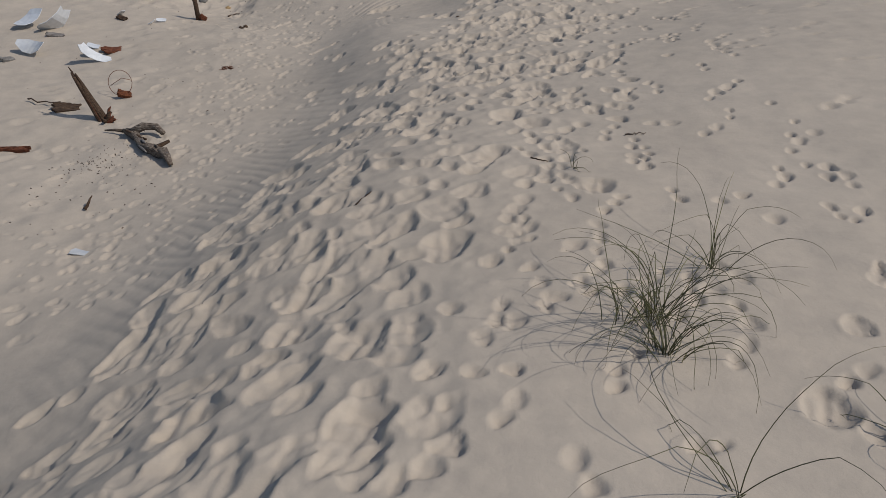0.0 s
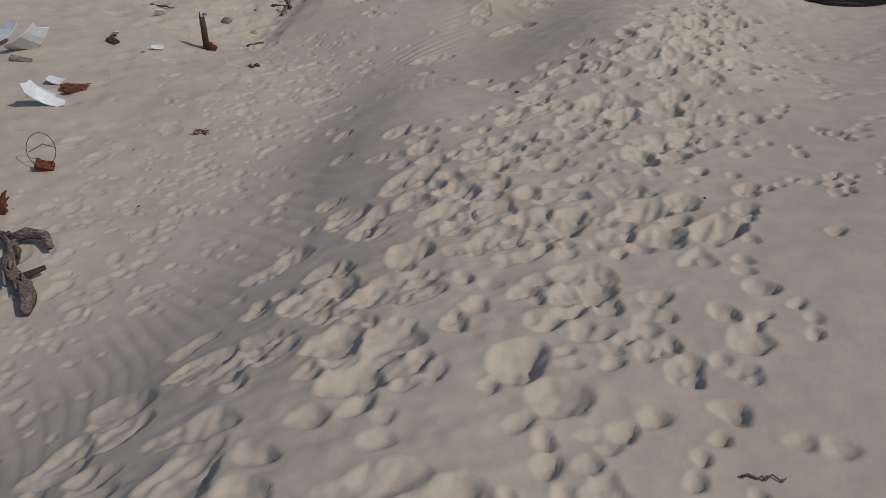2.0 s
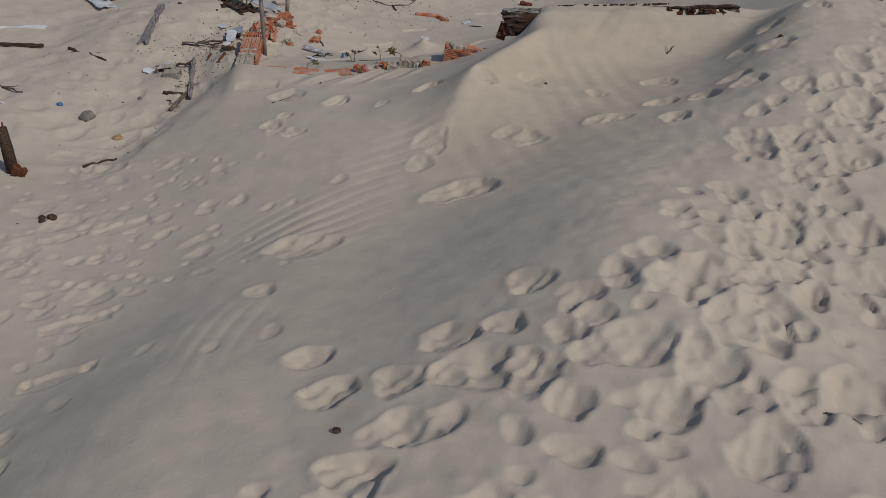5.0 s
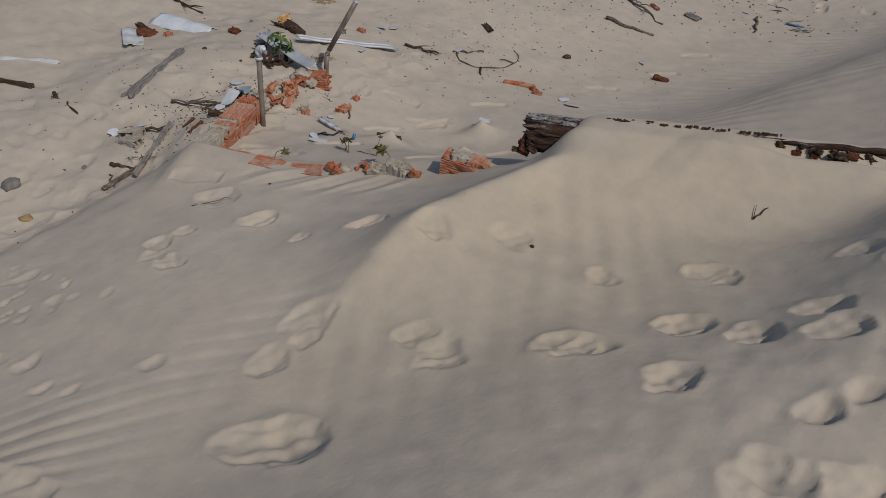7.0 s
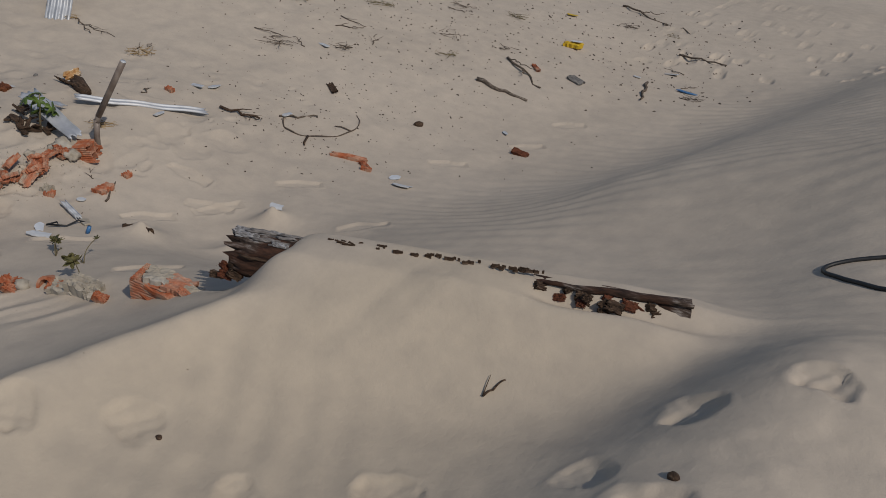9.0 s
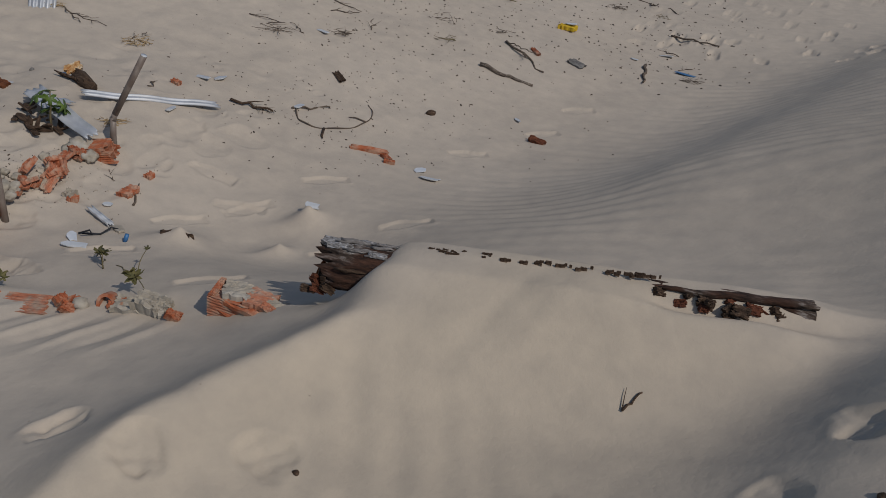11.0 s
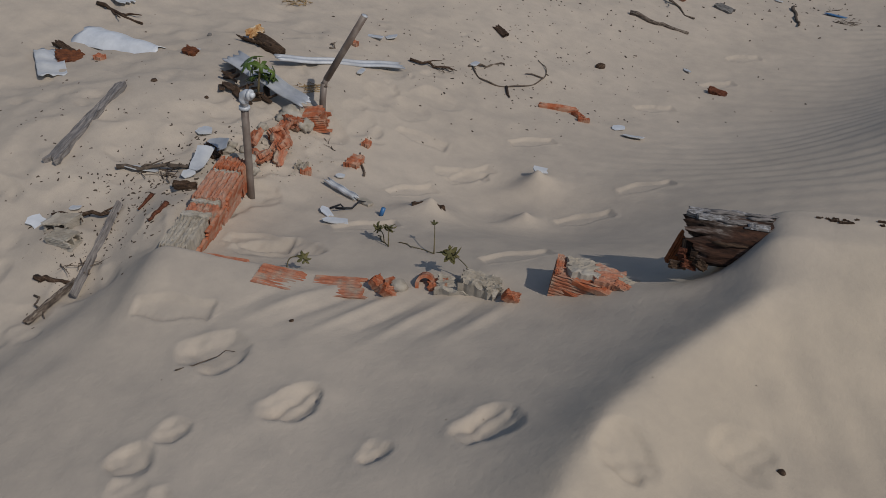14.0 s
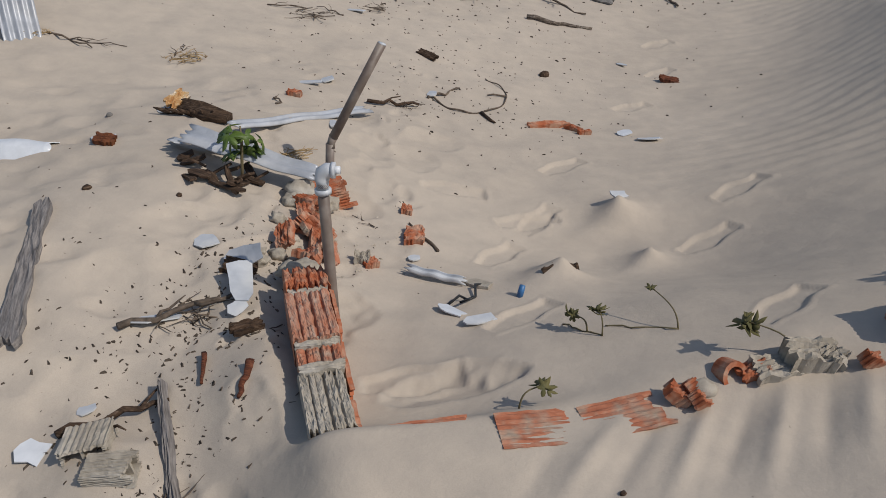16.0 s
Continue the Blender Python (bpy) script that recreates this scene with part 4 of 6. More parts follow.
j.matrix_world = pose(thorn.x - 0.045, thorn.y + 0.02, 0.20, 20, -10, 0)

wall_two = broken_wall("brick_wall", "line of hollow clay bricks drowned in drifted sand, only grooved edges showing")
b_turn = 21.2
for k, (s, off, proud, mat, roll, pitch, ragged, length) in enumerate((
    (0.50, 0.0, 0.004, CLAY_DUSTY, 4, 3.5, 0.05, 0.18), (0.735, 0.0, 0.004, CLAY_DUSTY, 5, -4, 0.06, 0.22), (0.26, 0.02, -0.003, CLAY_DUSTY, 3, 1, 0.02, 0.20),
)):
    x, y = -2.09 + 0.932 * s - 0.362 * off, 10.20 + 0.362 * s + 0.932 * off
    b = part("brick", brick_mesh(length, 0.115, 0.14, 2, 2, ragged, 20 + k), mat, wall_two, smooth=False)
    b.matrix_world = pose(x, y, ground(x, y) + proud - 0.07, roll, pitch, b_turn + (-3, 2, 0)[k])
rim = part("brick", ring_mesh(0.036, 0.024, 0.05), CLAY, wall_two, "bright orange broken brick with a round open channel", smooth=False)
rim.matrix_world = pose(-1.150, 10.600, ground(-1.15, 10.60) + 0.010, 0, 22, b_turn + 95)
q = part("brick_piece", chunk_mesh(0.07, 0.05, 0.03, 58), CLAY, wall_two, smooth=False)
q.matrix_world = pose(-1.105, 10.625, ground(-1.105, 10.625) + 0.004, 10, -20, b_turn)
for k, (x, y, s) in enumerate(((-1.30, 10.525, 0.06), (-1.25, 10.505, 0.05), (-1.265, 10.55, 0.045))):
    c = part("brick_piece", chunk_mesh(s, s * 0.8, 0.03, 50 + k), CLAY, wall_two, smooth=False)
    c.matrix_world = pose(x, y, ground(x, y) + 0.012, 30 * k, 40, 50 * k)
for k, (x, y, l, w, h, turn) in enumerate(((-1.055, 10.635, 0.12, 0.07, 0.030, 24), (-0.965, 10.668, 0.13, 0.085, 0.055, 10), (-0.925, 10.665, 0.06, 0.05, 0.045, 50))):
    c = part("mortar_lump", chunk_mesh(l, w, h, 66 + k), MORTAR, wall_two, "crumbling grey mortar with grooves of a lost brick", smooth=False)
    c.matrix_world = pose(x, y, ground(x, y) + 0.002, 12, 4, turn)
c = part("mortar_joint", lump(0.035, 9), MORTAR, wall_two)
c.matrix_world = pose(-1.235, 10.555, ground(-1.235, 10.555) + 0.012)


def brick_block():
    root = thing("brick_block", pose(-0.625, 10.79, 0.0, 0, 0, 16), "broken hollow clay brick capped with mortar, open end showing", "brick")
    z = 0.408
    tilt = pose(0.0, 0, z, 6, 6.0, 0)
    b = part("brick", brick_mesh(0.25, 0.112, 0.100, 2, 2, 0.16, 61), CLAY_DUSTY, root, smooth=False)
    b.matrix_local = tilt
    for ky, kz in ((-0.028, -0.024), (0.028, -0.024), (-0.028, 0.022), (0.028, 0.022)):
        q = part("channel", ring_mesh(0.022, 0.016, 0.06), CLAY, root, smooth=False)
        q.matrix_local = tilt @ pose(-0.127, ky, kz)
    fin = part("brick_fin", brick_mesh(0.030, 0.104, 0.036, 2, 1, 0.012, 65), CLAY, root, "torn upright edge of the brick", smooth=False)
    fin.matrix_local = tilt @ pose(-0.108, 0, 0.040, 0, -4, 3)
    for k, (cx, cy, cz, l, w, h, mat) in enumerate(((-0.035, 0.005, 0.048, 0.10, 0.10, 0.026, MORTAR), (0.055, 0.0, 0.048, 0.10, 0.095, 0.022, CLAY_PINK), (0.125, -0.01, 0.044, 0.08, 0.07, 0.022, MORTAR), (0.02, -0.052, 0.03, 0.16, 0.03, 0.02, CLAY), (-0.03, -0.056, -0.02, 0.18, 0.02, 0.02, CLAY), (0.10, -0.035, 0.052, 0.05, 0.035, 0.022, CLAY_DUSTY))):
        m = part("mortar_cap" if mat is MORTAR else "brick_piece", chunk_mesh(l, w, h, 62 + k, False), mat, root, "grey slab of mortar" if mat is MORTAR else "", smooth=False)
        m.matrix_local = tilt @ pose(cx, cy, cz, 4 * k - 8, 3, 7 - 5 * k)
    return root


brick_block()
chunk("brick_piece", -0.845, 10.645, 0.05, 0.035, 0.035, 30, CLAY, "small orange brick splinter stuck in the sand", 71, 0.008, 20, 30)
leaning = part("leaning_brick", brick_mesh(0.12, 0.06, 0.035, 2, 1, 0.06, 72), RED_CLAY, smooth=False)
leaning.matrix_world = pose(-0.385, 10.935, 0.570, 70, -72, 40)
tagged(leaning, "rust orange clay brick leaning on the end of the log", "brick")


# ---- the rubble at the far end of the wall ----
ob = part("broken_brick", brick_mesh(0.17, 0.115, 0.10, 2, 2, 0.09, 101), CLAY, smooth=False)
ob.matrix_world = on_sand(-2.475, 11.66, -0.035, 10, -9, 28)
tagged(ob, "half of an orange hollow brick at a pipe's foot", "brick piece", "broken brick pieces")
rubble = random.Random(97)
for k in range(22):
    f = rubble.random()
    x, y = -2.385 - 0.135 * f + rubble.gauss(0, 0.030), 11.06 + 0.52 * f + rubble.gauss(0, 0.02)
    l = rubble.uniform(0.05, 0.115)
    chunk("brick_piece", x, y, l, l * rubble.uniform(0.45, 0.8), rubble.uniform(0.016, 0.03), rubble.gauss(-62, 35), CLAY_DUSTY if k % 4 == 0 else CLAY, "torn orange hollow brick piece in the rubble heap", 104 + k, rubble.uniform(0.008, 0.045), rubble.uniform(-50, 50), rubble.uniform(-28, 28))
for k, (x, y, s) in enumerate(((-2.575, 11.60, 0.055), (-2.60, 11.53, 0.035), (-2.52, 11.57, 0.03))):
    ob = part("mortar_lump", lump(s, 31 + k, 0.8, 3, 0.4), MORTAR)
    ob.matrix_world = on_sand(x, y, -s * 0.5, 0, 0, 50 * k)
    tagged(ob, "crumbly grey mortar lump by the broken wall", "mortar", "mortar lumps")
for k, (x, y, s, lift) in enumerate(((-2.375, 10.985, 0.048, 0.080), (-2.43, 11.02, 0.038, 0.060), (-2.315, 10.985, 0.034, 0.075), (-2.40, 11.06, 0.040, 0.05), (-2.53, 11.17, 0.030, 0.012), (-2.585, 11.14, 0.025, 0.010), (-2.55, 11.08, 0.028, 0.010), (-2.60, 11.38, 0.03, 0.012), (-2.47, 11.56, 0.045, 0.03))):
    ob = part("mortar_lump", lump(s, 3 + k, 0.75, 3, 0.35), MORTAR)
    ob.matrix_world = on_sand(x, y, -lift, 0, 0, 40 * k)
    tagged(ob, "crumbly grey mortar lump by the broken wall", "mortar", "mortar lumps")


# ---- pipes ----
def standing_pipe():
    root = thing("water_pipe", pose(-2.262, 10.918, 0.1), "brown plastic water pipe standing upright, grey elbow on top", "pipe")
    part("tube", tube([(0.0, 0.0, 0.0), (-0.001, 0.001, 0.18), (-0.002, 0.002, 0.35), (-0.003, 0.003, 0.51)], [0.0165] * 4, 18), PIPE, root)
    elbow = part("elbow", tube([(-0.003, 0.003, 0.482), (-0.003, 0.003, 0.522), (0.001, 0.003, 0.540), (0.014, 0.004, 0.548), (0.034, 0.006, 0.549)], [0.0215, 0.0215, 0.0225, 0.0220, 0.0210], 18), PIPE_GREY, root, "grey plastic elbow")
    part("collar", tube([(-0.003, 0.003, 0.478), (-0.003, 0.003, 0.492)], [0.0240, 0.0240], 18), PIPE_GREY, elbow)
    part("collar", tube([(0.026, 0.005, 0.549), (0.036, 0.006, 0.549)], [0.0235, 0.0235], 18), PIPE_GREY, elbow)
    part("spout", tube([(0.034, 0.006, 0.549), (0.050, 0.007, 0.550)], [0.012, 0.0115], 12), WHITE, elbow, "white threaded plug")


def bent_pipe():
    root = thing("water_pipe", pose(-2.517, 11.752, 0.2), "brown plastic water pipe bent and leaning out of rubble", "pipe")
    part("lower_tube", tube([(0.0, 0.0, -0.05), (0.004, 0.0, 0.10), (0.012, 0.005, 0.205)], [0.0175] * 3, 18), PIPE, root)
    part("kink", tube([(0.012, 0.005, 0.19), (0.017, 0.008, 0.212), (0.026, 0.014, 0.235)], [0.0178, 0.0150, 0.0178], 18, 0.05, 4), PIPE, root)
    part("upper_tube", tube([(0.024, 0.0125, 0.228), (0.118, 0.044, 0.40), (0.219, 0.076, 0.582)], [0.0178] * 3, 18), PIPE, root)
    part("cut_end", tube([(0.2185, 0.0757, 0.580), (0.221, 0.0766, 0.586)], [0.0155, 0.0155], 18), PIPE_GREY, root, "pale sawn end")


standing_pipe()
bent_pipe()


# ---- sheets ----
def metal_sheet(name, pa, pb, width, label, seed, corrugated=0.0, thick=0.004, roll=0.0, mat=None, curl=0.0, waves=3, taper=1.0, category="sheet"):
    """A long sheet from pa to pb (x, y, height over the sand) with a torn edge, optionally corrugated."""
    rnd = random.Random(seed)
    a = Vector((pa[0], pa[1], ground(pa[0], pa[1]) + pa[2]))
    b = Vector((pb[0], pb[1], ground(pb[0], pb[1]) + pb[2]))
    length = (b - a).length
    bm = bmesh.new()
    n, k = 22, 20
    top, low = [], []
    for i in range(n + 1):
        rt, rl = [], []
        wi = width * (1 + (taper - 1) * i / n)
        rag0, rag1 = rnd.uniform(0, 0.025), rnd.uniform(0, 0.02)
        for j in range(k + 1):
            g = j / k
            y = (g - 0.5) * wi * (1 - (rag0 if g < 0.5 else rag1))
            x = i / n * length + (0.012 * math.sin(j * 0.9 + seed) + rnd.uniform(-0.004, 0.004) if i in (0, n) else 0)
            z = corrugated * math.sin(g * waves * 2 * math.pi) + curl * (g - 0.5) ** 2 + 0.004 * math.sin(i * 0.7 + seed)
            rt.append(bm.verts.new((x, y, z + thick)))
            rl.append(bm.verts.new((x, y, z)))
        top.append(rt)
        low.append(rl)
    for i in range(n):
        for j in range(k):
            bm.faces.new((top[i][j], top[i + 1][j], top[i + 1][j + 1], top[i][j + 1]))
            bm.faces.new((low[i][j], low[i][j + 1], low[i + 1][j + 1], low[i + 1][j]))
        for j in (0, k):
            bm.faces.new((top[i][j], low[i][j], low[i + 1][j], top[i + 1][j]))
    for i in (0, n):
        for j in range(k):
            bm.faces.new((top[i][j], top[i][j + 1], low[i][j + 1], low[i][j]))
    ob = part(name, bm, mat or SHEET)
    ob.matrix_world = Matrix.Translation(a) @ (b - a).normalized().to_track_quat("X", "Z").to_matrix().to_4x4() @ pose(0, 0, 0, roll, 0, 0)
    return tagged(ob, label, category)


metal_sheet("roof_sheet", (-3.05, 11.66, 0.095), (-2.525, 11.63, 0.10), 0.115, "dull grey roofing strip propped above its own shadow", 201, 0.008, roll=16, waves=1, taper=0.75)
metal_sheet("roof_sheet", (-2.98, 11.93, 0.045), (-2.575, 12.62, 0.03), 0.06, "long narrow grey roofing strip lying on edge", 202, 0.010, roll=22, waves=1)
metal_sheet("roof_sheet", (-3.14, 11.70, 0.03), (-2.92, 11.78, 0.05), 0.11, "grey roofing scrap wedged behind green leaves", 203, 0.006, roll=-10, waves=1)
metal_sheet("roof_sheet", (-4.22, 11.66, 0.03), (-3.66, 11.70, 0.012), 0.32, "pale torn fibre cement sheet lying flat", 204, 0.006, mat=WHITE, waves=1, taper=0.55, curl=-0.25)
metal_sheet("roof_sheet", (-4.74, 12.12, 0.015), (-4.33, 12.05, 0.02), 0.10, "pale sheet strip half covered by sand", 205, mat=PALE)
metal_sheet("roof_sheet", (-4.20, 11.34, 0.02), (-3.86, 11.12, 0.012), 0.15, "pale curved sheet scrap on sand", 206, 0.006, mat=PALE, waves=1)
metal_sheet("corrugated_sheet", (-4.47, 12.74, -0.02), (-4.62, 12.95, 0.28), 0.19, "weathered corrugated roof sheet sticking out of sand", 207, 0.012, waves=4, roll=8, mat=SHEET)
metal_sheet("roof_sheet", (-2.10, 11.26, 0.022), (-1.90, 11.22, 0.014), 0.032, "narrow white gutter strip on sand", 208, 0.008, mat=PALE, roll=25, waves=1)
metal_sheet("roof_sheet", (-4.62, 10.33, 0.02), (-4.10, 10.66, 0.02), 0.15, "pale curved sheet lying in the sand", 209, 0.005, mat=PALE, waves=1, taper=0.3, curl=-0.3)
shard("bent_scrap", -2.545, 10.90, 0.19, 0.09, 115, PALE, "bent white scrap standing on edge in rubble", "scrap", 210, 0.004, 38, 1.5, 0.035)
shard("bent_scrap", -2.60, 11.06, 0.13, 0.09, 20, SHEET, "blue grey curled scrap by the rubble", "scrap", 211, 0.004, 30, 2.0, 0.03)
shard("bent_scrap", -2.52, 10.80, 0.07, 0.05, 60, PALE, "small white scrap beside the wall", "scrap", 212, 0.004, 35, 1.0, 0.015)


rot = random.Random(55)
for k in range(16):
    x, y = rot.uniform(-3.08, -2.68), rot.uniform(11.47, 11.63)
    shard("rotten_board", x, y, rot.uniform(0.06, 0.17), rot.uniform(0.02, 0.05), rot.gauss(5, 40), DARK_WOOD, "black rotten board scrap under the roofing strip", "board", 230 + k, 0.010, 30, rot.uniform(-1.5, 1.5), rot.uniform(0.005, 0.03), "rotten boards")


# ---- the log in the drift ----
def fallen_log():
    n = 30
    root = thing("fallen_log", pose(LOG_A.x, LOG_A.y, LOG_TOP_A - LOG_R), "thick weathered log buried in a sand drift, rotten end bare", "log")
    w = (LOG_B - LOG_A)
    pts, rad = [], []
    for i in range(n + 1):
        f = 0.035 + 0.965 * i / n
        pts.append(Vector((w.x * f, w.y * f, (LOG_TOP_B - LOG_TOP_A + 0.035) * f)))
        rad.append((LOG_R - 0.035 * f) * (1.0 + 0.02 * math.sin(i * 1.3)))
    bm = bmesh.new()
    sides = 44
    rings = []
    for i, p in enumerate(pts):
        ring = []
        for k in range(sides):
            a = 2 * math.pi * k / sides
            groove = 1 + 0.10 * noise.noise(Vector((i * 0.35, k * 0.7, 5))) + 0.10 * (noise.noise(Vector((i * 0.07, k * 2.9, 1))))
            r = rad[i] * groove * (0.80 if i == 0 else 0.95 if i == 1 else 1.0) * (1 + 0.05 * noise.noise(Vector((i * 1.1, k * 0.35, 9))))
            side = Vector((-w.y, w.x, 0)).normalized()
            back = 0.09 * noise.noise(Vector((k * 0.55, 3, 2))) if i == 0 else 0
            ring.append(bm.verts.new(p + side * math.cos(a) * r + Vector((0, 0, 1)) * math.sin(a) * r + w.normalized() * back))
        rings.append(ring)
    for a, b in zip(rings, rings[1:]):
        for k in range(sides):
            bm.faces.new((a[k], a[(k + 1) % sides], b[(k + 1) % sides], b[k]))
    mid = bm.verts.new(pts[0] + w.normalized() * 0.025)
    for k in range(sides):
        bm.faces.new((rings[0][(k + 1) % sides], rings[0][k], mid))
    bm.faces.new(rings[-1])
    part("trunk", bm, LOGWOOD, root, smooth=False)
    rnd = random.Random(4)
    for k in range(16):
        f = rnd.uniform(0.70, 0.97)
        p = Vector((w.x * f, w.y * f, (LOG_TOP_B - LOG_TOP_A) * f + LOG_R))
        s = rnd.uniform(0.014, 0.042)
        q = part("bark_scrap", chunk_mesh(s * 1.5, s, 0.02, 400 + k, False), rnd.choice((RED_WOOD, DARK_WOOD, RED_WOOD)), root, "dark rotten bark scrap", smooth=False)
        q.matrix_local = Matrix.Translation(p + Vector((0.05 * rnd.uniform(-0.3, 0.6), -rnd.uniform(0.035, 0.095), -rnd.uniform(0.006, 0.045)))) @ pose(0, 0, 0, rnd.uniform(30, 90), rnd.uniform(-30, 30), rnd.uniform(0, 60))
    for k in range(54):
        f = 0.24 + 0.48 * rnd.random()
        p = Vector((w.x * f, w.y * f, (LOG_TOP_B - LOG_TOP_A) * f + LOG_R))
        s = rnd.uniform(0.003, 0.0095)
        q = part("bark_scrap", chunk_mesh(s * rnd.uniform(1.2, 3.2), s * 0.9, 0.010, 440 + k, False), DARK_WOOD, root, smooth=False)
        q.matrix_local = Matrix.Translation(p + Vector((rnd.uniform(-0.01, 0.01), rnd.uniform(-0.02, 0.01), 0.021))) @ pose(0, 0, 0, rnd.uniform(-20, 20), 0, 20 + rnd.uniform(-20, 20))
    for k in range(22):
        a = radians(rnd.uniform(15, 170))
        f = rnd.uniform(0.05, 0.13)
        side = Vector((-w.y, w.x, 0)).normalized()
        r = LOG_R * rnd.uniform(0.96, 1.06)
        p = Vector((w.x * f, w.y * f, 0.012)) - side * math.cos(a) * r + Vector((0, 0, math.sin(a) * r))
        e = p + w.normalized() * rnd.uniform(0.06, 0.17) + Vector((0, 0, rnd.uniform(-0.006, 0.006)))
        t = rnd.uniform(0.003, 0.007)
        part("bark_strip", tube(wander(p, e, 5, 0.004, 480 + k), [t * 0.6, t, t * 1.1, t, t * 0.8, t * 0.3], 6, 0.3, 480 + k), (GREY_WOOD if math.sin(a) > 0.75 else rnd.choice((DARK_WOOD, DARK_WOOD, RED_WOOD))), root, "split strip of weathered bark")
    for k in range(7):
        f = 0.045 + 0.022 * k
        q = part("bleached_bark", chunk_mesh(0.09 - 0.006 * k, 0.035, 0.016, 520 + k, False), BLEACHED, root, "silvery bleached bark on the log's end", smooth=False)
        q.matrix_local = Matrix.Translation(Vector((w.x * f, w.y * f + rnd.uniform(-0.035, 0.03), LOG_R * 0.92 + 0.004 * (k % 2)))) @ pose(0, 0, 0, rnd.uniform(-25, 25), -2, 20 + rnd.uniform(-12, 12))
    for k in range(8):
        a = radians(200 + 14 * k)
        q = part("bark_scrap", chunk_mesh(0.05, 0.026, 0.02, 540 + k, False), RED_WOOD if k % 2 else DARK_WOOD, root, "reddish rotten scrap under the log's end", smooth=False)
        q.matrix_local = Matrix.Translation(Vector((0.05 + 0.03 * (k % 3), -LOG_R * 0.8 + 0.01 * k, -0.05 + 0.006 * k))) @ pose(0, 0, 0, 70, 20 * k, 20 + 15 * k)
    line = []
    for i in range(10):
        f = 0.71 + 0.30 * i / 9
        line.append(Vector((w.x * f, w.y * f - 0.035, (LOG_TOP_B - LOG_TOP_A) * f + LOG_R + 0.004 + 0.004 * math.sin(i * 1.9))))
    part("bare_ridge", tube(line, [0.004, 0.009, 0.011, 0.014, 0.012, 0.015, 0.013, 0.015, 0.012, 0.007], 10, 0.32, 499), LOGWOOD, root, "bleached bare strip of wood")
    for k in range(5):
        f = 0.72 + 0.06 * k
        p = Vector((w.x * f, w.y * f - 0.11, (LOG_TOP_B - LOG_TOP_A) * f + LOG_R - 0.08))
        q = part("root", tube(wander(p, p + Vector((rnd.uniform(-0.12, 0.1), -rnd.uniform(0.04, 0.10), -0.035)), 5, 0.012, k), [0.003, 0.003, 0.0026, 0.0022, 0.0018, 0.001], 5, 0.1, k), TWIG, root, "thin dangling rootlet")


fallen_log()
stick("twig_pair", (0.735, 10.87), (0.765, 10.945), 0.004, "two thin dark twigs standing in the drift", 301, DARK_WOOD, 0.004, 0.004, 0.7, ((0.1, 0.07, 35),), category="twig", group="")


# ---- plants ----
def grass_blade(base, lean, length, droop, r, seed):
    """A thin blade that rises, leans and arches over."""
    rnd = random.Random(seed)
    n = 11
    pts = []
    p = Vector(base)
    turn = lean
    pitch = rnd.choice((rnd.uniform(62, 88), rnd.uniform(62, 88), rnd.uniform(30, 65)))
    kink = rnd.choice((0, 0, 1))
    curl = rnd.uniform(-7, 7)
    for i in range(n + 1):
        pts.append(p.copy())
        step = length / n
        pitch -= droop / n * (0.4 + 1.2 * i / n) + (30 if kink and i == int(n * 0.55) else 0)
        turn += rnd.uniform(-9, 9) + curl
        p = p + Vector((math.cos(radians(turn)) * math.cos(radians(pitch)), math.sin(radians(turn)) * math.cos(radians(pitch)), math.sin(radians(pitch)))) * step
        p.z = max(p.z, 0.004)
    return tube(pts, [r * (1.0 - 0.75 * (i / n) ** 1.5) for i in range(n + 1)], 4)


def grass_clump(x, y, blades, spread, tall, label, seed, pale=0.18):
    rnd = random.Random(seed)
    root = thing("grass_clump", on_sand(x, y, 0.003), label, "grass", "dune grass clumps")
    for k in range(blades):
        a = rnd.uniform(0, 360)
        d = abs(rnd.gauss(0, spread))
        base = (d * math.cos(radians(a)), d * math.sin(radians(a)), 0)
        length = tall * rnd.uniform(0.45, 1.25)
        short = rnd.random() < pale
        bm = grass_blade(base, a + rnd.gauss(0, 45), length * (0.6 if short else 1), rnd.uniform(40, 165) * (0.4 if short else 1), 0.0018 if short else 0.0017, seed * 100 + k)
        part("blade", bm, BLADE_PALE if short else BLADE, root)
    return root


grass_clump(0.74, 2.24, 40, 0.060, 0.50, "clump of thin wiry dune grass arching over sand", 501)
grass_clump(0.72, 2.02, 34, 0.045, 0.48, "low sprawling tuft of wiry dune grass", 502, 0.1)
grass_clump(1.03, 2.58, 16, 0.030, 0.52, "small tuft of thin dune grass", 503, 0.1)
grass_clump(0.62, 2.20, 14, 0.040, 0.44, "dry grass blades bent low over the sand", 507, 0.0)
grass_clump(0.76, 1.44, 9, 0.015, 0.55, "sparse sprouts of dune grass", 504, 0.05)
grass_clump(1.30, 1.66, 5, 0.015, 0.30, "few dry grass blades", 505, 0.0)
grass_clump(0.64, 3.52, 6, 0.012, 0.16, "tiny dry grass sprout in a footprint", 506, 0.0)


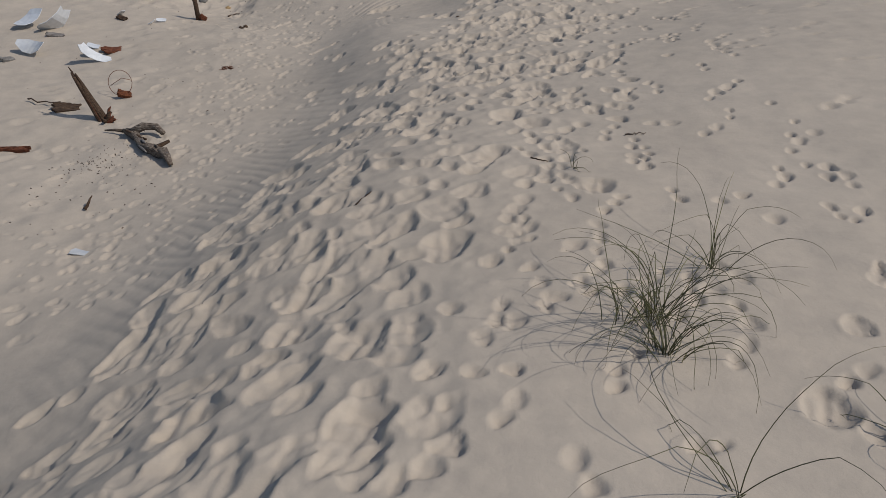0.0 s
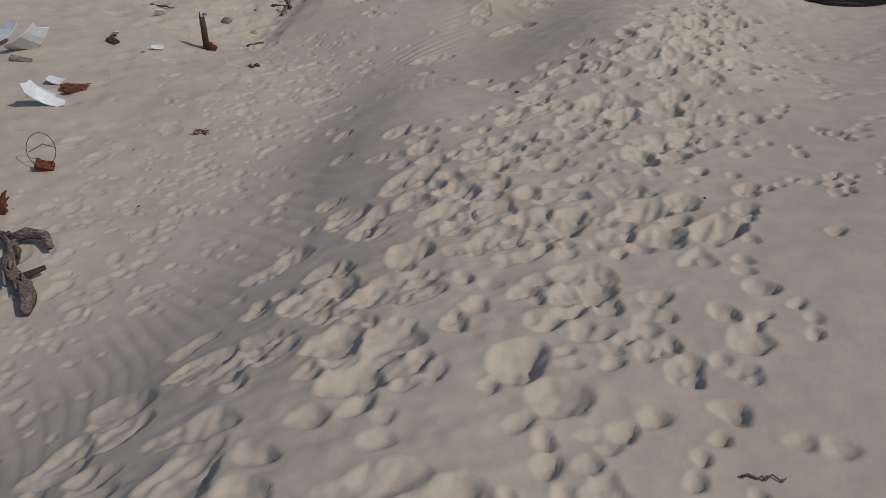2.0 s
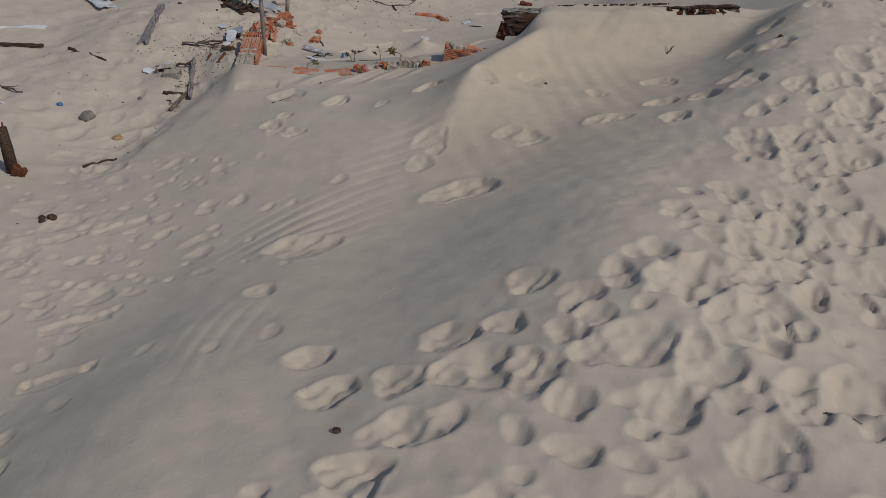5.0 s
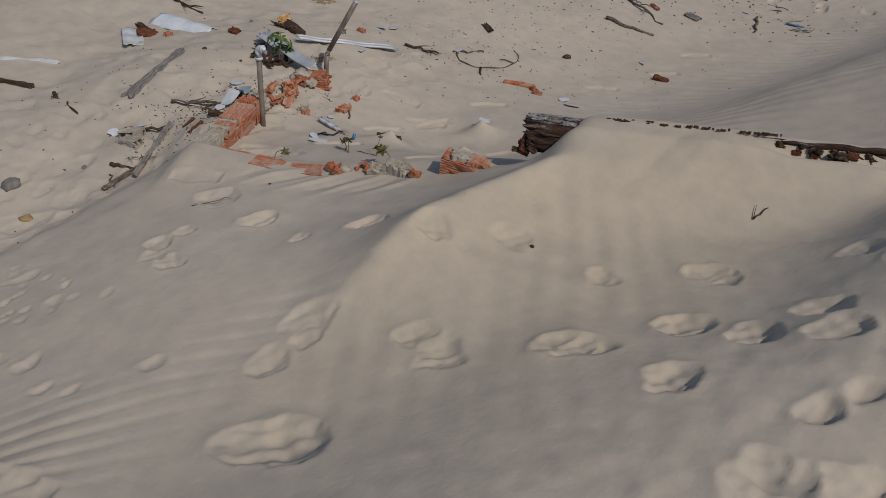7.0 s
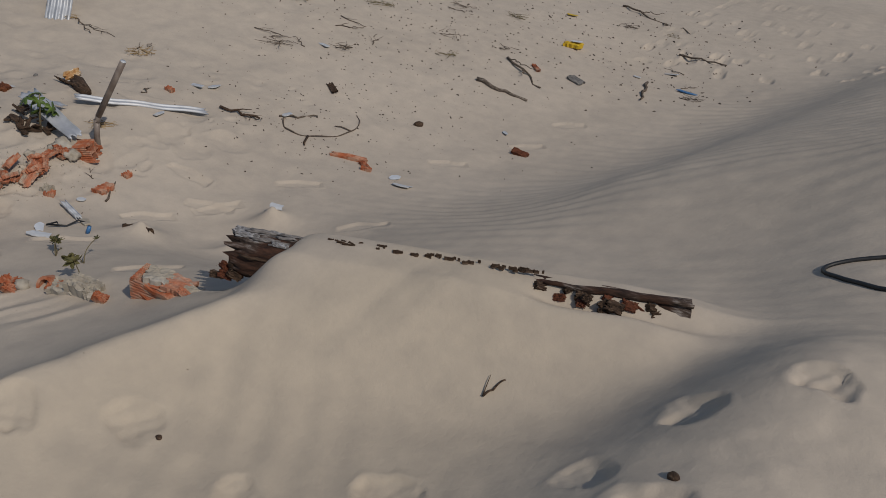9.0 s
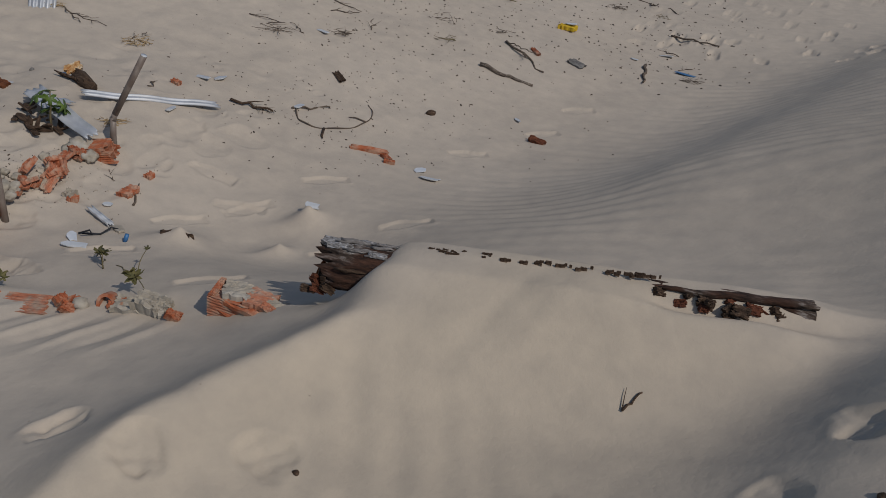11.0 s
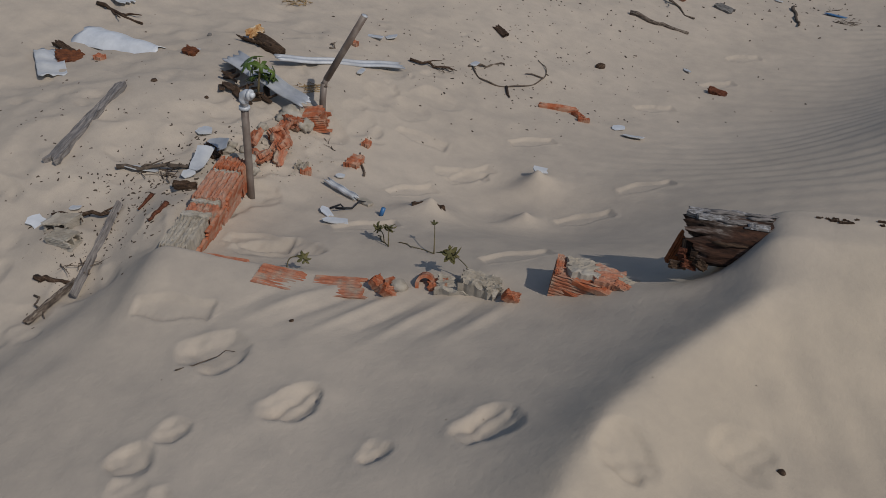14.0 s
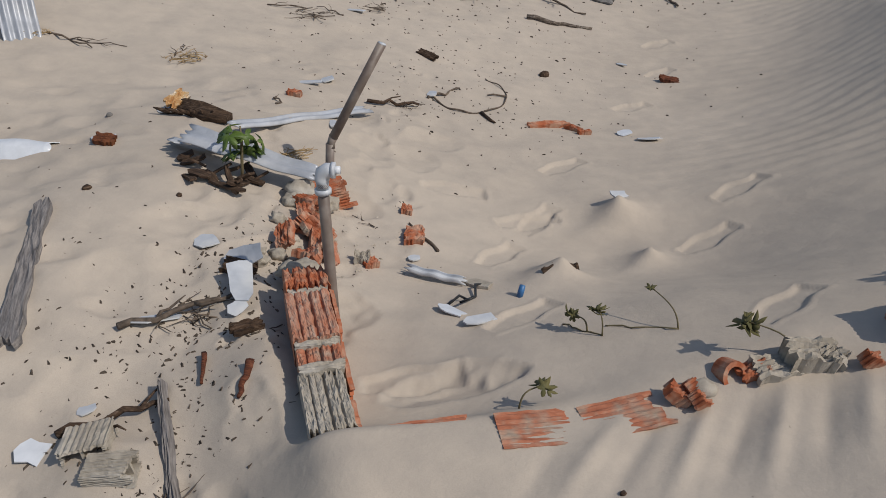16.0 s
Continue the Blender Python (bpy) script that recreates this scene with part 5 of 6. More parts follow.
def lobed_leaf(size, lobes, seed, cup=0.25):
    """A palmate leaf blade with pointed lobes."""
    rnd = random.Random(seed)
    bm = bmesh.new()
    mid = bm.verts.new((0, 0, 0))
    n = lobes * 4
    ring = []
    for k in range(n + 1):
        a = radians(-150 + 300 * k / n)
        phase = (k % 4) / 4
        r = size * (0.42 + 0.58 * (1 - abs(phase * 2 - 1)) ** 0.8) * rnd.uniform(0.85, 1.1)
        ring.append(bm.verts.new((r * math.cos(a), r * math.sin(a), cup * r * r / size + rnd.uniform(-0.04, 0.04) * size)))
    for p, q in zip(ring, ring[1:]):
        bm.faces.new((mid, p, q))
    geom = bmesh.ops.extrude_face_region(bm, geom=bm.faces[:])
    for v in [e for e in geom["geom"] if isinstance(e, bmesh.types.BMVert)]:
        v.co.z += 0.0012
    return bm


def seedling(x, y, tip, leaves, size, label, seed, mat=None, trail=None):
    """A thin stem with a head of lobed leaves; trail: a runner that lies on the sand."""
    rnd = random.Random(seed)
    root = thing("seedling", on_sand(x, y, 0.002), label, "seedling", "seedlings on the sand")
    top = Vector(tip)
    n = 8
    pts = [Vector((0, 0, 0)).lerp(top, i / n) + Vector((top.x * -0.25 * math.sin(i / n * math.pi), top.y * -0.25 * math.sin(i / n * math.pi), 0.02 * math.sin(i / n * math.pi))) for i in range(n + 1)]
    part("stem", tube(pts, [0.0028 - 0.0012 * i / n for i in range(n + 1)], 6, 0.05, seed), STEM, root)
    for k in range(leaves):
        leaf = part("leaf", lobed_leaf(size * rnd.uniform(0.75, 1.15), 5, seed + k), mat or LEAF_DRY, root)
        leaf.matrix_local = Matrix.Translation(top + Vector((rnd.uniform(-0.4, 0.4), rnd.uniform(-0.4, 0.4), rnd.uniform(-0.3, 0.2))) * size) @ pose(0, 0, 0, rnd.uniform(-45, 45), rnd.uniform(-45, 45), rnd.uniform(0, 360))
    if trail:
        end = Vector((trail[0] - x, trail[1] - y, ground(*trail) - ground(x, y) + 0.004))
        pts = wander((0, 0, 0.004), end, 9, 0.008, seed + 9)
        for p in pts[1:-1]:
            p.z = max(p.z, ground(x + p.x, y + p.y) - ground(x, y) + 0.003)
        part("runner", tube(pts, [0.0022] * 10, 5, 0.1, seed), STEM, root)
    return root


seedling(-1.258, 10.841, (-0.07, 0.115, 0.06), 2, 0.016, "thin bowed seedling with a tiny leaf head", 601, None, (-1.45, 10.89))
seedling(-1.46, 10.83, (-0.02, 0.03, 0.07), 5, 0.028, "low cluster of small olive leaves on sand", 602, None, (-1.57, 10.92))
seedling(-1.50, 10.86, (-0.05, 0.02, 0.04), 4, 0.028, "small olive seedling half buried in sand", 603)
seedling(-1.00, 10.675, (-0.118, 0.04, 0.075), 4, 0.040, "seedling with brown green star leaves on a bent stem", 605, LEAF_DRY)
seedling(-1.665, 10.465, (0.055, 0.035, 0.05), 3, 0.026, "tiny yellow green seedling beside buried bricks", 606, LEAF_DRY)


def leafy_shoot():
    rnd = random.Random(8)
    root = thing("leafy_shoot", on_sand(-2.81, 11.58, 0.01), "young green shoot with drooping lobed leaves among sheets", "plant")
    part("stem", tube([(0, 0, 0), (0.01, 0.0, 0.09), (0.015, 0.01, 0.17), (0.015, 0.015, 0.23)], [0.007, 0.006, 0.005, 0.003], 8, 0.05, 3), STEM, root)
    for k in range(13):
        a = rnd.uniform(0, 360)
        d = rnd.uniform(0.02, 0.075)
        z = rnd.uniform(0.09, 0.24)
        leaf = part("leaf", lobed_leaf(rnd.uniform(0.045, 0.072), 5, 620 + k, -0.35), LEAF, root)
        leaf.matrix_local = pose(0.02 + d * math.cos(radians(a)), 0.01 + d * math.sin(radians(a)), z, 0, rnd.uniform(20, 75), a)


leafy_shoot()


def straw_tuft(x, y, size, n, label, seed, mat=None, group="dry tufts"):
    rnd = random.Random(seed)
    root = thing("dry_tuft", on_sand(x, y, 0.002), label, "dry grass", group)
    for k in range(n):
        a = rnd.uniform(0, 2 * math.pi)
        r = size * rnd.uniform(0.4, 1)
        tip = Vector((math.cos(a) * r, math.sin(a) * r, size * rnd.uniform(0.0, 0.22) + 0.004))
        part("straw", tube(wander((rnd.uniform(-0.8, 0.8) * size, rnd.uniform(-0.5, 0.5) * size, 0.003), tip, 4, size * 0.08, seed + k), [0.003, 0.0026, 0.002, 0.0016, 0.001], 4, 0.1, k), mat or STRAW, root)
    return root


straw_tuft(-3.65, 12.90, 0.13, 30, "straw coloured dry tuft flattened on sand", 701)
straw_tuft(-2.72, 11.92, 0.11, 24, "dry straw bundle beside metal strips", 702)
straw_tuft(-1.97, 7.05, 0.085, 20, "small dead weed with reddish spiky twigs", 703, RED_WOOD)
straw_tuft(-4.45, 12.84, 0.09, 14, "dry weed at the foot of a sheet", 704)
straw_tuft(-0.40, 16.42, 0.15, 12, "tangle of dark twigs on far sand", 705, TWIG)
straw_tuft(-3.3, 14.0, 0.20, 16, "scatter of thin dry twigs on sand", 706, TWIG)
straw_tuft(-2.45, 12.9, 0.12, 14, "knot of dry twigs and bark", 707, TWIG)
straw_tuft(-2.47, 10.18, 0.12, 12, "loose dark twigs beside the sand bank", 708, TWIG)
straw_tuft(-2.66, 10.80, 0.15, 18, "brush of broken twigs in rubble", 709, TWIG)

for k, (x, y, s) in enumerate(((-3.0, 14.5, 0.16), (-2.45, 15.3, 0.16), (-2.7, 15.7, 0.20), (-3.5, 15.6, 0.20), (-2.2, 16.0, 0.16), (-3.9, 14.9, 0.14), (-1.7, 17.9, 0.16), (-1.2, 18.0, 0.14), (-3.1, 16.6, 0.2), (-2.6, 16.9, 0.2))):
    straw_tuft(x, y, s, 14, "thin trailing sprouts scattered on far sand", 720 + k, STEM if k % 2 else TWIG, "far sprouts")


# ---- wood lying about ----
plank("plank", (-3.34, 11.16), (-3.055, 10.51), 0.070, 0.026, "weathered grey board with split ends on sand", 801, lift=0.004, roll=8)
plank("plank", (-2.60, 10.49), (-2.36, 10.06), 0.022, 0.026, "narrow grey weathered lath lying on sand", 802, lift=0.012, roll=30)
plank("plank", (-2.42, 10.13), (-2.40, 9.88), 0.03, 0.02, "flaking rotten board end half buried", 803, BARK, 20, 0.004)
plank("plank", (-4.26, 10.17), (-3.82, 10.30), 0.04, 0.02, "thin brown stake lying flat", 804, DARK_WOOD, 0, 0.003)
plank("plank", (-3.42, 5.33), (-3.02, 5.345), 0.045, 0.03, "reddish brown board end sticking from sand", 805, RED_WOOD, 20, 0.004)
stick("stick", (-4.48, 11.93), (-4.09, 11.94), 0.016, "forked brown stick lying by a sheet", 811, DARK_WOOD, branches=((0.3, 0.22, -25), (0.6, 0.14, 28)))
stick("stick", (-1.95, 15.12), (-1.45, 15.17), 0.017, "long crooked dry branch on sand", 812, BARK, 0.004, 0.03)
stick("stick", (-2.04, 15.80), (-1.50, 15.50), 0.013, "forked pair of dry branches on sand", 813, TWIG, 0.004, 0.03, 0.5, ((0.1, 0.42, 8), (0.5, 0.15, -30)))
stick("stick", (-0.94, 17.52), (-0.42, 17.48), 0.012, "thin curved branch lying flat", 814, TWIG, 0.004, 0.02)
stick("stick", (-0.87, 16.50), (-0.73, 16.0), 0.016, "short dark stick pointing out of sand", 815, TWIG, 0.01, 0.02)
stick("stick", (-2.08, 18.60), (-1.10, 18.25), 0.013, "long thin branch with side twigs far off", 816, TWIG, 0.005, 0.05, 0.4, ((0.3, 0.3, 25), (0.6, 0.25, -30), (0.8, 0.2, 30)), 10)
stick("stick", (-3.66, 9.66), (-3.40, 9.63), 0.010, "short thin stick on sand", 817, TWIG, branches=((0.5, 0.09, 35),))
stick("stick", (-3.58, 10.31), (-3.18, 10.23), 0.012, "dark crooked twig with a flat bark piece", 818, DARK_WOOD, 0.003, 0.02, 0.4, ((0.6, 0.10, 30), (0.2, 0.07, -40)))
stick("stick", (-2.80, 10.30), (-2.57, 10.45), 0.012, "dark crooked twig by broken slabs", 819, DARK_WOOD, 0.004, 0.015, 0.5, ((0.5, 0.10, -60), (0.8, 0.08, 40)))
stick("stick", (-2.56, 10.035), (-2.43, 10.10), 0.014, "short dark bark splinter on sand", 820, DARK_WOOD, 0.002, 0.008)
stick("stick", (-2.44, 9.05), (-2.36, 9.25), 0.009, "dark rough twig at the slope's foot", 821, DARK_WOOD, 0.003, 0.012)
stick("stick", (-2.82, 10.66), (-2.54, 10.90), 0.011, "brown crooked branch in rubble", 822, TWIG, 0.012, 0.02, 0.5, ((0.4, 0.12, 30), (0.7, 0.1, -35)))
stick("stick", (-3.45, 6.29), (-3.05, 6.13), 0.007, "thin arched twig over sand", 823, DARK_WOOD, 0.02, 0.03, 0.5)
stick("stick", (-2.24, 4.40), (-2.20, 4.46), 0.012, "small dark splinter upright in sand", 824, DARK_WOOD, 0.0, 0.003, 0.3, lift_b=0.06)
stick("stick", (-0.40, 3.30), (-0.33, 3.37), 0.004, "tiny dark twig in a footprint", 825, DARK_WOOD, 0.0, 0.003)
stick("stick", (0.45, 3.66), (0.53, 3.61), 0.004, "tiny dark twig on trodden sand", 826, DARK_WOOD, 0.002, 0.004)
stick("stick", (0.99, 3.98), (1.10, 3.99), 0.004, "small curled twig on smooth sand", 827, TWIG, 0.004, 0.012)
stick("stick", (1.46, 7.62), (1.56, 7.62), 0.003, "thin curved twig on smooth sand", 828, TWIG, 0.002, 0.012)
stick("stick", (-2.38, 10.55), (-2.37, 10.44), 0.013, "rusty brown splinter by the wall", 829, RED_WOOD, 0.003, 0.004)
stick("stick", (-2.54, 10.61), (-2.50, 10.50), 0.009, "brown bark splinter in rubble", 830, RED_WOOD, 0.006, 0.004)
stick("stick", (-2.36, 13.10), (-2.22, 13.35), 0.008, "thin dry twig by a curled vine", 831, TWIG, 0.002, 0.02)
stick("stick", (-2.62, 12.78), (-2.38, 12.93), 0.010, "twisted dark root on sand", 832, DARK_WOOD, 0.012, 0.02, 0.6, ((0.5, 0.1, 30),))
stick("stick", (-4.40, 12.86), (-4.12, 12.80), 0.006, "thin bent twig on sand", 833, TWIG, 0.004, 0.03, 0.5, ((0.5, 0.12, 40),))
stick("stick", (-2.50, 9.98), (-2.36, 9.92), 0.004, "thin bent twig below the bank", 834, TWIG, 0.004, 0.01)
stick("stick", (-1.60, 9.86), (-1.50, 10.02), 0.0022, "thin curved stem arched in a footprint", 835, TWIG, 0.004, 0.012)
stick("stick", (-2.03, 11.46), (-2.17, 11.62), 0.006, "thin dark twig on pale sand", 836, TWIG, 0.003, 0.006)


for k, (x, y, turn, l) in enumerate(((-4.12, 12.90, 10, 0.26), (-3.73, 13.0, 100, 0.16), (-3.47, 14.10, 30, 0.30), (-3.25, 14.89, 60, 0.28), (-2.96, 14.91, 120, 0.24), (-3.22, 14.18, 160, 0.22), (-3.39, 14.06, 70, 0.20), (-3.31, 15.01, 20, 0.26), (-3.01, 16.4, 10, 0.30), (-0.84, 17.15, 170, 0.24), (-0.55, 16.82, 60, 0.22), (-2.98, 12.44, 110, 0.10), (-2.34, 11.58, 150, 0.12), (-2.41, 10.75, 60, 0.11), (-2.26, 10.43, 50, 0.12))):
    dx, dy = l / 2 * math.cos(radians(turn)), l / 2 * math.sin(radians(turn))
    stick("twig", (x - dx, y - dy), (x + dx, y + dy), 0.0045 if y > 12 else 0.003, "thin forked dry twig lying on sand", 850 + k, TWIG, 0.003, 0.022 if y > 12 else 0.008, 0.5, ((0.3, l * 0.45, 38), (0.6, l * 0.4, -42)), 6, "twig", "forked dry twigs")


def fallen_branch():
    root = thing("dead_branch", on_sand(-2.40, 5.60, -0.02), "gnarled dead branch with knots, lying on sand", "branch")
    a, b = Vector((0, 0, 0.012)), Vector((0.53, -0.62, ground(-1.87, 4.98) - ground(-2.40, 5.60) + 0.012))
    pts = wander(a, b, 10, 0.025, 88)
    part("stem", tube(pts, [0.020, 0.026, 0.034, 0.028, 0.036, 0.030, 0.038, 0.034, 0.036, 0.030, 0.020], 11, 0.38, 89), BARK, root)
    rnd = random.Random(87)
    for k in range(16):
        f = rnd.randrange(1, 9)
        p = pts[f] + Vector((rnd.uniform(-0.028, 0.028), rnd.uniform(-0.02, 0.02), rnd.uniform(0.012, 0.03)))
        e = p + (b - a).normalized() * rnd.uniform(0.06, 0.16) + Vector((rnd.uniform(-0.015, 0.015), 0, rnd.uniform(-0.004, 0.012)))
        part("bark_strip", tube(wander(p, e, 4, 0.005, 260 + k), [0.005, 0.009, 0.010, 0.008, 0.003], 5, 0.3, 260 + k), (DARK_WOOD, BARK, GREY_WOOD)[k % 3], root)
    part("branch", tube([pts[1], pts[1] + Vector((0.10, 0.03, 0.04)), pts[1] + Vector((0.20, 0.02, 0.045)), pts[1] + Vector((0.27, -0.05, 0.02))], [0.028, 0.030, 0.026, 0.018], 8, 0.2, 90), BARK, root)
    part("branch", tube([pts[0], pts[0] + Vector((-0.08, 0.02, 0.0)), pts[0] + Vector((-0.17, 0.04, -0.01))], [0.014, 0.010, 0.005], 6, 0.2, 91), TWIG, root)
    part("branch", tube([pts[6], pts[6] + Vector((0.06, 0.05, 0.02)), pts[6] + Vector((0.10, 0.09, 0.03))], [0.020, 0.014, 0.010], 6, 0.2, 92), DARK_WOOD, root)


fallen_branch()


def dead_stump():
    root = thing("dead_stump", on_sand(-2.65, 5.86, 0.03), "splintered dark wooden post leaning out of sand", "stump")
    rnd = random.Random(93)
    for k in range(11):
        a = 2 * math.pi * k / 11
        ox, oy = 0.025 * math.cos(a), 0.025 * math.sin(a)
        reach = rnd.uniform(0.55, 1.0) if k != 4 else 1.08
        line = [(ox * (1 - 0.45 * f * reach) - 0.205 * f * reach + rnd.uniform(-0.004, 0.004), oy * (1 - 0.45 * f * reach) + 0.07 * f * reach, 0.41 * f * reach) for f in (0, 0.25, 0.5, 0.75, 0.92, 1.0)]
        part("splinter", tube(line, [0.020, 0.017, 0.014, 0.011, 0.008, 0.003], 6, 0.35, 200 + k), RED_WOOD if k % 6 == 1 else DARK_WOOD, root)
    for k in range(9):
        a, d, h = rnd.uniform(-1.3, 1.3), rnd.uniform(0.06, 0.12), rnd.uniform(0.03, 0.13)
        part("splinter", tube(wander((0.01, 0, 0.02), (d * math.cos(a), d * math.sin(a), h), 4, 0.012, 220 + k), [0.022, 0.019, 0.014, 0.010, 0.004], 6, 0.35, 240 + k), (RED_WOOD, DARK_WOOD)[k % 2], root, "reddish torn splinter")


dead_stump()


def stake(x, y, h, r, label, seed, lean=(0.0, 0.0)):
    root = thing("wooden_stake", on_sand(x, y, 0.05), label, "stake", "stakes in the sand")
    part("post", tube([(0, 0, 0), (lean[0] * 0.5, lean[1] * 0.5, h * 0.5 + 0.05), (lean[0], lean[1], h * 0.9 + 0.05)], [r * 1.1, r, r * 0.85], 8, 0.2, seed), DARK_WOOD, root)
    part("splinter", tube([(lean[0] + r * 0.4, lean[1], h * 0.82), (lean[0] + r * 0.5, lean[1], h + 0.055)], [r * 0.5, r * 0.15], 5, 0.2, seed + 1), RED_WOOD, root)
    part("splinter", tube([(lean[0] - r * 0.4, lean[1], h * 0.82), (lean[0] - r * 0.6, lean[1], h + 0.07)], [r * 0.5, r * 0.12], 5, 0.2, seed + 2), DARK_WOOD, root)
    q = part("chip", chunk_mesh(0.07, 0.05, 0.04, seed + 3, False), RED_WOOD, root, smooth=False)
    q.matrix_local = pose(r + 0.02, -0.01, 0.065, 20, 30, 40)
    return root


stake(-2.70, 8.79, 0.30, 0.030, "short splintered wooden stake upright in sand", 951, (-0.02, 0.01))


def rotten_stump_roll():
    root = thing("rotten_log", on_sand(-3.22, 12.10, -0.015), "rotten dark log with a pale orange split face", "log")
    part("trunk", tube([(-0.13, 0.04, 0.0), (-0.05, 0.03, 0.012), (0.05, -0.01, 0.012), (0.17, -0.04, 0.0)], [0.030, 0.040, 0.042, 0.025], 14, 0.32, 961), DARK_WOOD, root)
    q = part("split_face", chunk_mesh(0.10, 0.065, 0.02, 962, False), SPLIT, root, "orange and white split wood", smooth=False)
    q.matrix_local = pose(-0.10, 0.03, 0.045, 35, -20, 60)
    for k in range(6):
        part("splinter", tube([(-0.10 + 0.04 * k, -0.02, 0.0), (-0.13 + 0.045 * k, -0.05, 0.02), (-0.17 + 0.055 * k, -0.06, 0.035)], [0.012, 0.009, 0.003], 5, 0.2, 963 + k), DARK_WOOD, root)


rotten_stump_roll()


def wire_frame():
    root = thing("wire_loop", on_sand(-2.70, 6.38, 0.0), "thin bent wire loop with a rusty scrap", "wire")
    loop = [(0.10 * math.cos(a), 0.03 * math.sin(a) + 0.02, 0.12 + 0.10 * math.sin(a)) for a in [i * 2 * math.pi / 18 for i in range(19)]]
    part("wire", tube(loop, [0.0025] * 19, 5), RUST, root)
    part("wire", tube([(0.09, 0.03, 0.14), (0.02, 0.02, 0.16), (-0.08, 0.01, 0.10)], [0.0025] * 3, 5), RUST, root)
    q = part("scrap", chunk_mesh(0.10, 0.07, 0.03, 971, False), RUST, root, smooth=False)
    q.matrix_local = pose(0.03, -0.02, 0.03, 30, 20, 30)


wire_frame()


def vine():
    root = thing("dry_vine", pose(0, 0, 0), "thin dry vine curled on the sand", "vine")
    line = ((-2.36, 13.16), (-2.28, 13.04), (-2.17, 12.99), (-2.06, 13.08), (-1.98, 13.22), (-1.94, 13.38), (-1.97, 13.53), (-2.04, 13.63), (-2.12, 13.67))
    f, knots = np.linspace(0, 8, 41), np.arange(9)
    xs, ys = (np.convolve(np.pad(np.interp(f, knots, [p[a] for p in line]), 3, mode="edge"), np.ones(7) / 7, "valid") for a in (0, 1))
    part("stem", tube([(x, y, ground(x, y) + 0.006 + 0.005 * math.sin(i * 0.8)) for i, (x, y) in enumerate(zip(xs, ys))], [0.0055 - 0.0025 * i / 40 for i in range(41)], 6, 0.12, 5), TWIG, root)
    part("branch", tube([(x, y, ground(x, y) + 0.008) for x, y in ((-2.06, 13.08), (-2.0, 12.98), (-1.97, 12.95))], [0.009, 0.008, 0.004], 6, 0.2, 6), DARK_WOOD, root)
    part("branch", tube([(x, y, ground(x, y) + 0.01) for x, y in ((-1.95, 13.42), (-2.03, 13.40), (-2.06, 13.36))], [0.006, 0.005, 0.003], 6, 0.2, 7), TWIG, root)


vine()


# ---- hoses and cable ----
def hose(name, centre, rx, ry, turns, r, label, start=0.0, span=360.0, seed=0):
    n = int(40 * turns)
    pts = []
    rnd = random.Random(seed)
    for i in range(n + 1):
        a = radians(start + span * turns * i / n)
        wob = 1 + 0.04 * math.sin(i * 0.5 + seed) + 0.02 * (i / n)
        x, y = centre[0] + rx * wob * math.cos(a), centre[1] + ry * wob * math.sin(a)
        pts.append((x, y, ground(x, y) + r * 0.9 + 2 * r * 0.8 * (i / n) * max(turns - 1, 0)))
    ob = part(name, tube(pts, [r] * (n + 1), 10), RUBBER)
    return tagged(ob, label, "hose", "black hoses")


hose("rubber_hose", (2.72, 9.72), 0.42, 0.21, 2.6, 0.018, "coil of black rubber hose on sand", 150, 360, 3)
hose("rubber_hose", (1.95, 12.06), 0.52, 0.20, 1.0, 0.008, "single loop of thin black hose on sand", 60, 240, 5)
cable_line = [(-1.93, 11.06), (-1.90, 11.10), (-1.87, 11.09), (-1.89, 11.05), (-1.85, 11.12), (-1.86, 11.19), (-1.84, 11.22)]
tagged(part("black_cable", tube([(x, y, ground(x, y) + 0.008 + 0.012 * (i % 2)) for i, (x, y) in enumerate(cable_line)], [0.0045] * 7, 6), RUBBER), "short curled black cable on sand", "cable")


# ---- shards, tiles and chips ----
for k, (x, y, l, w, turn) in enumerate(((-1.285, 13.09, 0.09, 0.08, 20), (-1.16, 13.0, 0.14, 0.07, 10), (-2.77, 11.15, 0.09, 0.10, 40), (-2.84, 10.25, 0.09, 0.08, 0), (-2.77, 10.39, 0.05, 0.04, 30), (-2.74, 10.73, 0.15, 0.06, 40), (-1.92, 11.02, 0.12, 0.05, -30), (-1.82, 10.95, 0.12, 0.05, 40), (-2.05, 3.86, 0.13, 0.06, -10))):
    shard("white_shard", x, y, l, w, turn, PALE if k % 3 else WHITE, "chipped white tile shard on sand" if k % 3 == 0 else "pale flat fibre cement shard on sand", "shard", 1000 + k, 0.004, 16, 0.6 if k == 1 else 0.0, 0.004, "white shards")
for k, (x, y, l, w, turn) in enumerate(((-4.37, 8.36, 0.34, 0.24, 60), (-4.02, 8.22, 0.42, 0.30, 20), (-3.94, 7.52, 0.34, 0.18, -20), (-3.43, 7.67, 0.14, 0.12, 10), (-3.27, 7.27, 0.32, 0.12, 25), (-3.36, 7.45, 0.15, 0.14, 50), (-3.52, 8.73, 0.15, 0.05, -50), (-3.03, 8.55, 0.12, 0.05, 20), (-3.10, 8.45, 0.10, 0.04, 0), (-3.42, 9.38, 0.10, 0.20, 20))):
    shard("white_shard", x, y, l, w, turn, PALE if k in (2, 6) else WHITE, "large broken white sheet piece in the hollow" if l > 0.2 else "small broken white sheet piece in the hollow", "shard", 1050 + k, 0.006, 42, 2.2, 0.06 if l > 0.2 else 0.016, "white shards in the hollow")
